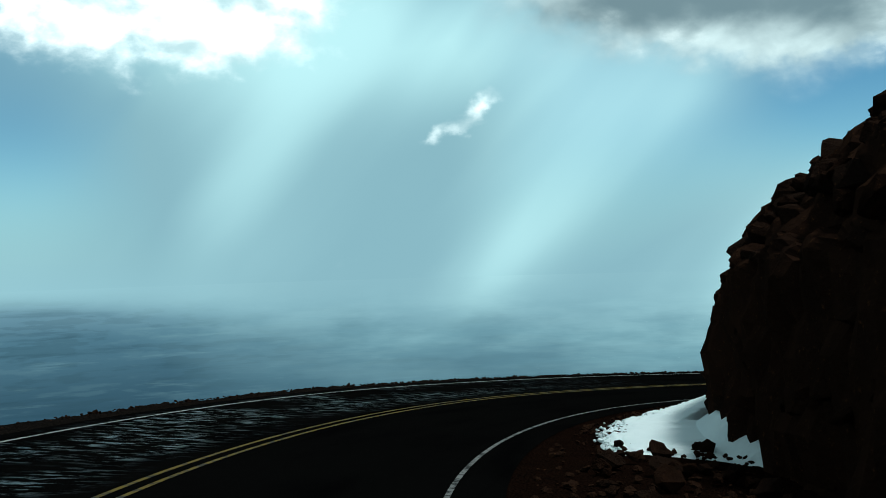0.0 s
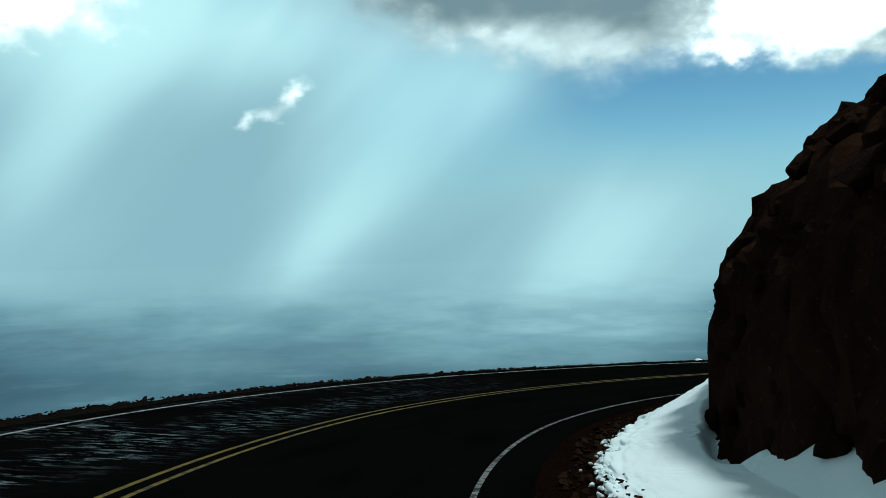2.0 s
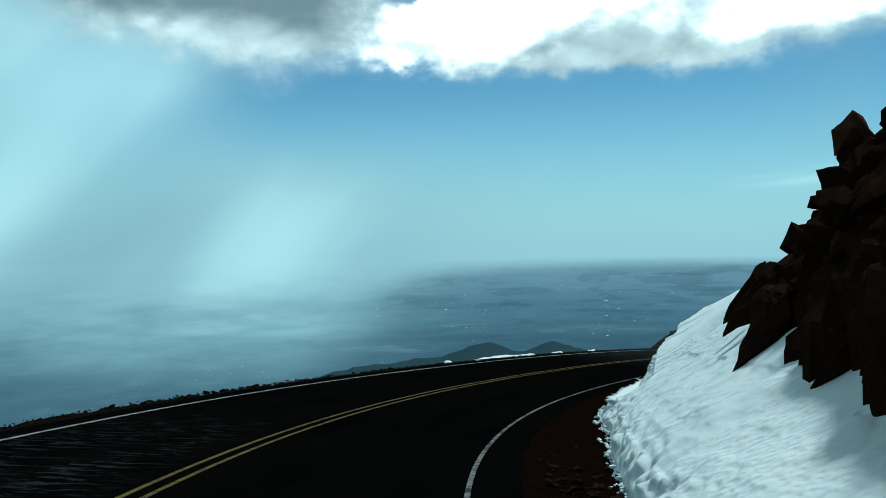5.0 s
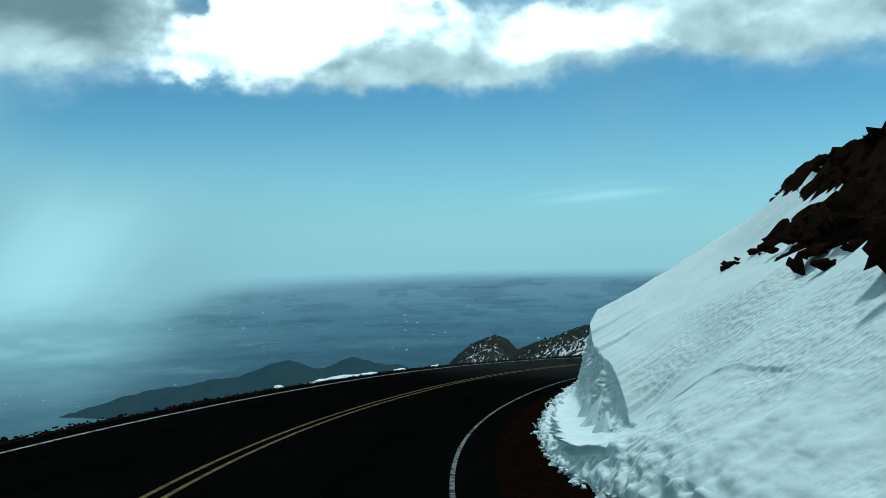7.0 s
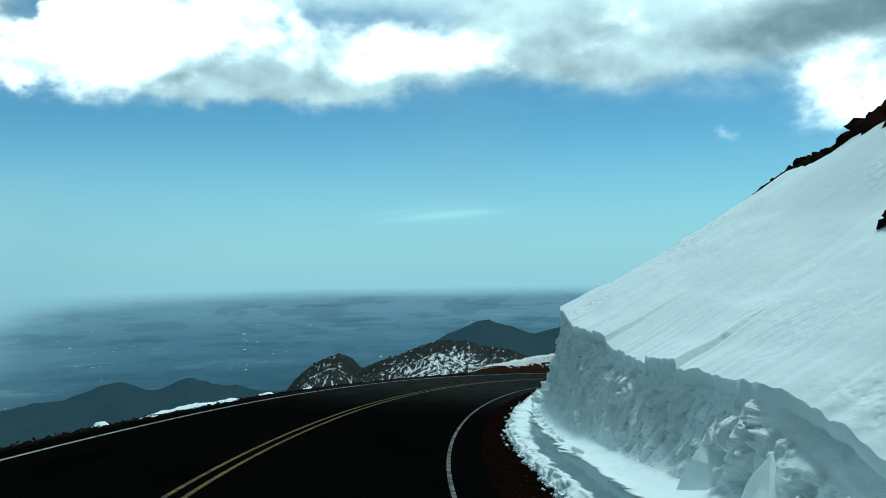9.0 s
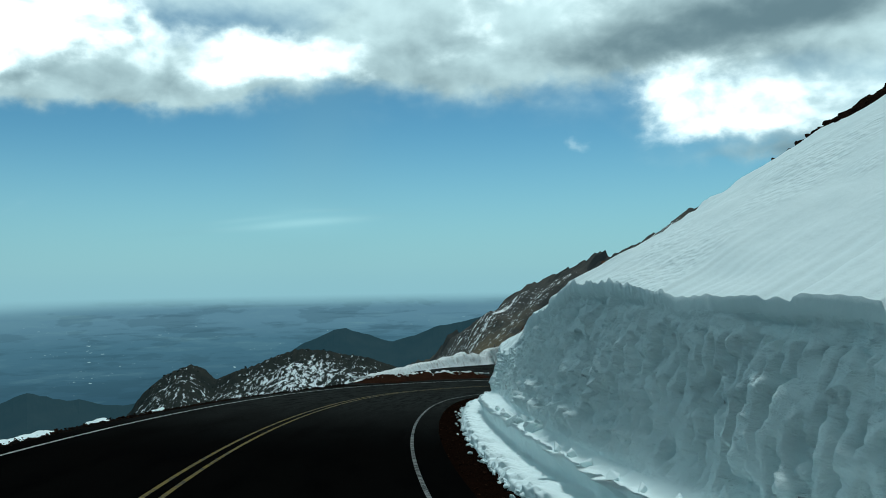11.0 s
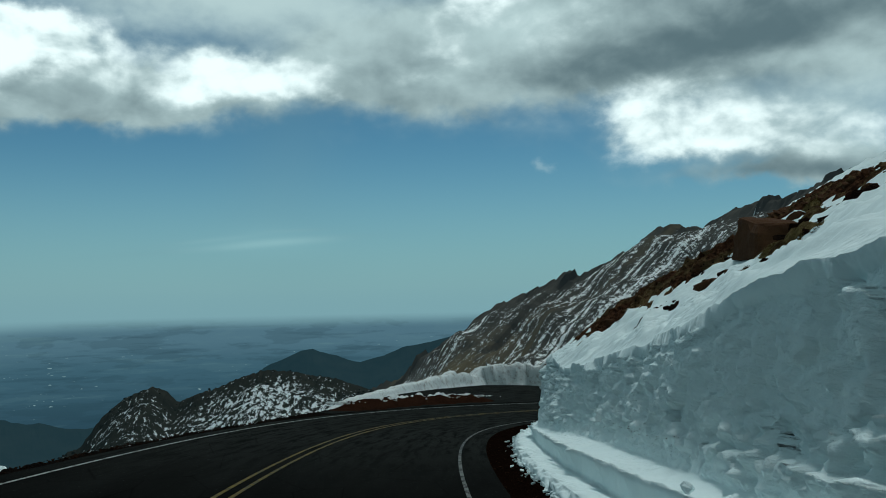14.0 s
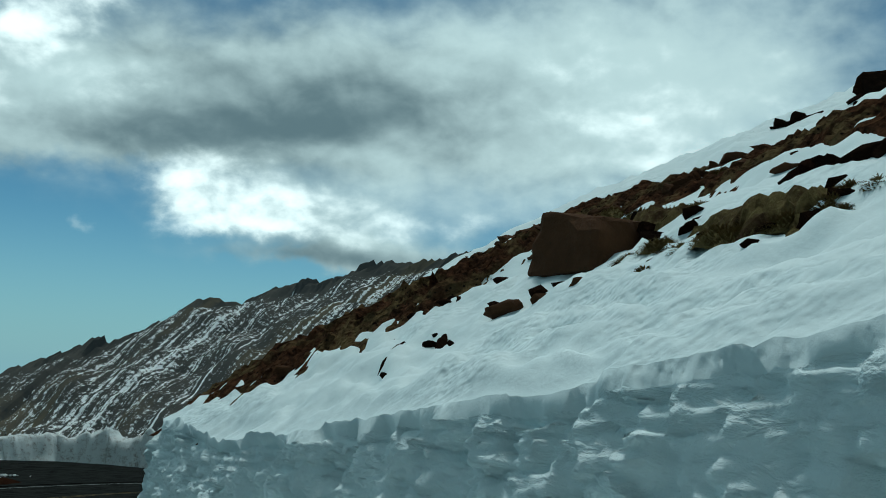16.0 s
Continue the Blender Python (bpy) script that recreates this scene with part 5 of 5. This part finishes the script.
def snow_shard(s, off, z, size, seed):
    """A thin pointed splinter of crusted snow on the lip of the ledge."""
    rnd = random.Random(seed)
    bm = bmesh.new()
    for x, y, z0 in ((-0.5, -0.12, -0.2), (-0.5, 0.14, -0.2), (-0.3, 0.0, 0.28), (0.1, 0.12, 0.2), (0.75, 0.02, 0.06), (0.2, -0.1, -0.2), (0.3, 0.1, -0.2)):
        bm.verts.new((x * size * rnd.uniform(0.8, 1.2), y * size * 1.6, z0 * size * rnd.uniform(0.7, 1.3)))
    bmesh.ops.convex_hull(bm, input=bm.verts)
    bmesh.ops.bevel(bm, geom=bm.edges[:], offset=0.008, segments=1, affect="EDGES")
    me = bpy.data.meshes.new("snow_shard")
    bm.to_mesh(me)
    bm.free()
    me.materials.append(M_SNOW)
    ob = new("snow_shard", me)
    ob.location = at(s, off, z)
    ob.rotation_euler = (rnd.uniform(-0.3, 0.3), rnd.uniform(-0.25, 0.1), -lerp(s, SGRID, TURN) - 1.5708 + rnd.uniform(-0.7, 0.4))
    return tagged(ob, "jagged splinter of crusted snow on the ledge", "snow shard", "snow shards on the ledge")


for i in range(11):
    s = 45.2 + i * 0.8 + rnd_.uniform(-0.35, 0.35)
    snow_shard(s, -1.62 - rnd_.uniform(-0.06, 0.06), lerp(s, [42, 50, 57], [0.34, 0.40, 0.52]), rnd_.uniform(0.16, 0.36), i)
for i in range(9):
    s = rnd_.uniform(55, 63)
    ob = new("snow_lump", rnd_.choice(SNOW_BITS))
    ob.location = at(s, -rnd_.uniform(1.65, 2.0), 0.50)
    ob.rotation_euler = (rnd_.uniform(-0.5, 0.5), rnd_.uniform(-0.5, 0.5), rnd_.uniform(0, 6))
    k = rnd_.uniform(0.08, 0.22)
    ob.scale = (k * 1.3, k * 0.8, k)
    tagged(ob, "broken lump of snow fallen on the ledge", "snow lump", "snow lumps on the ledge")
grit = []
for i in range(45):
    s = rnd_.uniform(62.5, 69)
    z_ = 0.78 + rnd_.gauss(0, 0.05) + 0.12 * noise.noise(Vector((s * 0.8, 0, 3)))
    grit.append((at(s, -(WALL_FOOT - wall_shift(s) + 0.04 * z_) + wall_relief(s, z_, wall_top(s)) + 0.01, z_), rnd_.uniform(0.005, 0.012), 0.8))
tagged(joined_rocks("grit", grit, M_BOULDER), "dark grit and pebbles frozen into the snow wall", "grit", kind="stuff")
rubble = []
for i in range(900):
    s = rnd_.uniform(-4, 30)
    rubble.append((at(s, -rnd_.uniform(0.8, min(3.2, bank_foot(s) + 0.4) if s > 15 else 3.3), 0.0), rnd_.uniform(0.02, 0.09), 0.8))
for i in range(700):
    s = rnd_.uniform(30, 90)
    rubble.append((at(s, -rnd_.uniform(0.55, bank_foot(s) + 0.05), 0.0), rnd_.uniform(0.01, 0.035), 0.8))
tagged(joined_rocks("rubble", rubble, M_ROCK), "broken reddish stones scattered on the verge", "rubble", kind="stuff")
for i in range(20):
    s = rnd_.uniform(8.0, 13.5)
    d = rnd_.uniform(1.5, 3.0)
    ob = put_rock("stone", at(s, -d, 0.06), rnd_.uniform(0.08, 0.22), None, rnd_, 0.4)
    tagged(ob, "dark fallen stone half buried in snow", "stone", "fallen stones under the cliff")

def twig(s, d, z, seed):
    """A short bent stick lying in the snow."""
    rnd = random.Random(seed)
    a = lerp(s, SGRID, TURN)
    along = Vector((math.sin(a), math.cos(a), -0.1)) * 0.75 + outward(s) * -0.5 + Vector((0, 0, 0.4))
    verts, faces = [], []
    for i in range(9):
        c = along * (i / 8 - 0.5) * 0.30 + Vector((0, 0, 0.015 * math.sin(i * 1.3)))
        r = 0.010 * (1 - 0.06 * i) * rnd.uniform(0.6, 1.5)
        verts += [tuple(c + Vector((r * math.cos(q), r * math.sin(q) * 0.6, r * math.sin(q)))) for q in (0, 1.05, 2.09, 3.14, 4.19, 5.24)]
    for i in range(8):
        faces += [(i * 6 + j, i * 6 + (j + 1) % 6, i * 6 + 6 + (j + 1) % 6, i * 6 + 6 + j) for j in range(6)]
    me = bpy.data.meshes.new("twig")
    me.from_pydata(verts, [], faces + [(5, 4, 3, 2, 1, 0), (48, 49, 50, 51, 52, 53)])
    me.materials.append(M_ROCK)
    ob = new("twig", me)
    ob.location = at(s, -d, z)
    return tagged(ob, "dark broken twig lying on the snow bank", "twig")


twig(26.7, 2.79, 0.66, 4)

# ---------------------------------------------------------------- outer edge
edge = []
for i in range(2600):
    s = rnd_.uniform(-20, 84)
    edge.append((at(s, 6.98 + spread(s) + rnd_.gauss(0, 0.10), 0.0), rnd_.uniform(0.012, 0.045), 0.8))
tagged(joined_rocks("edge_gravel", edge, M_ROCK), "loose dark stones along the outer edge", "gravel", kind="stuff")
for i in range(90):
    s = rnd_.uniform(4, 80) if i > 30 else rnd_.uniform(10, 40)
    ob = put_rock("stone", at(s, 6.98 + spread(s) + rnd_.uniform(-0.08, 0.12), 0.0), rnd_.uniform(0.03, 0.09), None, rnd_, 0.4)
    tagged(ob, "dark stone on the edge of the drop", "stone", "stones along the outer edge")


def heap(name, path, width, height, material, label, category, ds=0.3, ragged=0.25, seed=0.0, kind=""):
    """A long heap along places given by distance and offset; its ends taper."""
    total = path[-1][0] - path[0][0]
    n = max(6, int(total / ds))
    rows = []
    for i in range(n + 1):
        u = i / n
        s = path[0][0] + total * u
        o = lerp(s, [p[0] for p in path], [p[1] for p in path])
        e = min(1, u * 6, (1 - u) * 6) ** 0.7
        row = []
        for j in range(15):
            v = j / 14 * 2 - 1
            h = max(0.0, 1 - v * v) ** 0.8 * height * e
            q = Vector((s * 0.8 + seed, v * 1.3, seed))
            h *= 1 + ragged * 2.2 * fbm(q, 4)
            p = at(s, o + v * width / 2 * (0.45 + 0.55 * e) * (1 + 0.4 * noise.noise(Vector((s * 0.9, v, seed + 5)))), h - 0.05)
            p.z += 0.25 * height * e * fbm(q * 3.5, 3) * (1 - abs(v))
            row.append(p)
        rows.append(row)
    ob = grid_mesh(name, rows, material)
    return tagged(ob, label, category, kind=kind)


for a, b, w, h, k in ((54.3, 61.4, 0.34, 0.09, 1.0), (62.6, 64.2, 0.36, 0.10, 2.0), (52.0, 52.7, 0.3, 0.09, 3.0), (67.0, 68.2, 0.25, 0.08, 4.0)):
    heap("snow_patch", [(a, 7.08 + spread(a)), (b, 7.12 + spread(b))], w, h, M_SNOW, "thin leftover strip of snow on the outer edge", "snow patch", 0.15, 0.4, k)

def red_soil(k, p):
    v = k.voronoi(p, 14)
    n = k.noise(p, 3, 5)
    return k.mix(k.step(v, 0.0, 0.5), (0.012, 0.006, 0.004), k.mix(n, (0.014, 0.007, 0.0045), (0.042, 0.019, 0.011))), k.math("ADD", v, n), None


def dirty_snow(k, p):
    n = k.noise(p, 2.6, 6, 0.7)
    f = k.noise(p, 11, 5, 0.7)
    return k.mix(k.step(k.math("MULTIPLY_ADD", f, 0.5, n), 0.70, 1.05), (0.74, 0.79, 0.785), (0.22, 0.18, 0.15)), k.math("ADD", n, f), None


M_DIRTY_SNOW = surface("dirty_snow", dirty_snow, 0.9, 0.1, 0.06)
M_RED_SOIL = surface("red_soil", red_soil, 0.95, 0.0, 0.06)
pull_out = grid_mesh("pull_out", [[at(s, 6.88 + (spread(s) - 0.2) * j / 6, 0.03) for j in range(7)] for s in np.arange(88, 149, 0.5)], M_ASPHALT, uv=lambda i, j: (88 + 0.5 * i, 7 + 2 * j))
tagged(pull_out, "dark asphalt pull-out beside the bend", "pull-out", kind="structure")
heap("gravel_mound", [(89.5, 7.6), (97, 8.2), (105.2, 8.4)], 1.9, 0.40, M_RED_SOIL, "long red gravel mound between road and pull-out", "mound", 0.2, 0.2, 11.0)
heap("snow_crust", [(90.5, 7.9), (98, 8.5), (104.8, 8.7)], 0.5, 0.44, M_DIRTY_SNOW, "dirty broken snow along the gravel mound", "snow crust", 0.15, 0.28, 12.0)
bits = []
for i in range(420):
    s = rnd_.uniform(90, 104.8)
    o = lerp(s, [86.5, 97, 108.5], [7.8, 8.7, 8.5]) + rnd_.gauss(0, 0.35)
    bits.append((at(s, o, 0.30), rnd_.uniform(0.03, 0.10), 0.8))
tagged(joined_rocks("snow_lumps", bits, M_DIRTY_SNOW, SNOW_BITS), "dirty snow lumps on the gravel mound", "snow", kind="stuff")


def berm(name, path, material, label, category, seed):
    """A ploughed bank through (distance, offset, width, height), steep on the road's side."""
    ks = range(len(path))
    n = 260
    rows = []
    mid = [[lerp(u, ks, [q[i] for q in path]) for i in range(4)] for u in np.linspace(0, len(path) - 1, n)]
    for i, (s, o, w, h) in enumerate(mid):
        a, b = mid[max(0, i - 3)], mid[min(n - 1, i + 3)]
        run = at(b[0], b[1]) - at(a[0], a[1])
        side = Vector((run.y, -run.x, 0)).normalized()
        e = min(1.0, i / 14, (n - 1 - i) / 8) ** 0.7
        row = []
        for v in np.linspace(0, 1, 23):
            up = smooth01(v / 0.22) if v < 0.4 else 1 - smooth01((v - 0.4) / 0.6)
            q = at(s, o)
            lump = 1 + 0.35 * fbm(Vector((q.x, q.y, v * 2 + seed)) * 0.45, 4)
            p = q + side * (w * (0.5 - v) + 0.15 * h * fbm(Vector((q.x, q.y, v * 3)) * 1.1, 3))
            p.z = q.z - 0.06 + h * e * up * lump + 0.10 * h * fbm(Vector((q.x * 1.7, q.y * 1.7, v * 5)), 3) * up
            row.append(p)
        rows.append(row)
    return tagged(grid_mesh(name, rows, material), label, category)


berm("snow_berm", [(93, 9.3, 1.2, 0.26), (97, 11.6, 1.3, 0.30), (104, 15.4, 1.5, 0.42), (111, 19.6, 2.0, 0.75), (117.5, 23.4, 2.8, 1.25), (120.8, 22.6, 3.4, 1.8), (122.8, 19.8, 4.0, 2.3), (123.8, 16, 4.0, 2.6), (124.3, 11, 4.0, 2.8)],
     M_DIRTY_SNOW, "long ploughed dirty snow berm along the pull-out", "snow berm", 14.0)


def marker_post(place):
    post = tagged(new("marker_post"), "thin dark marker post standing in the snow berm", "post")
    post.location = place
    bm = bmesh.new()
    bmesh.ops.create_cone(bm, cap_ends=True, segments=10, radius1=0.045, radius2=0.04, depth=1.3, matrix=Matrix.Translation((0, 0, 0.65)))
    part("pole", bm, M_ROCK, post)
    bm = bmesh.new()
    bmesh.ops.create_cone(bm, cap_ends=True, segments=10, radius1=0.05, radius2=0.05, depth=0.18, matrix=Matrix.Translation((0, 0, 1.2)))
    part("reflector_band", bm, M_WHITE, post, "pale band near the top")


marker_post(at(119.5, 24.9, 0.4))
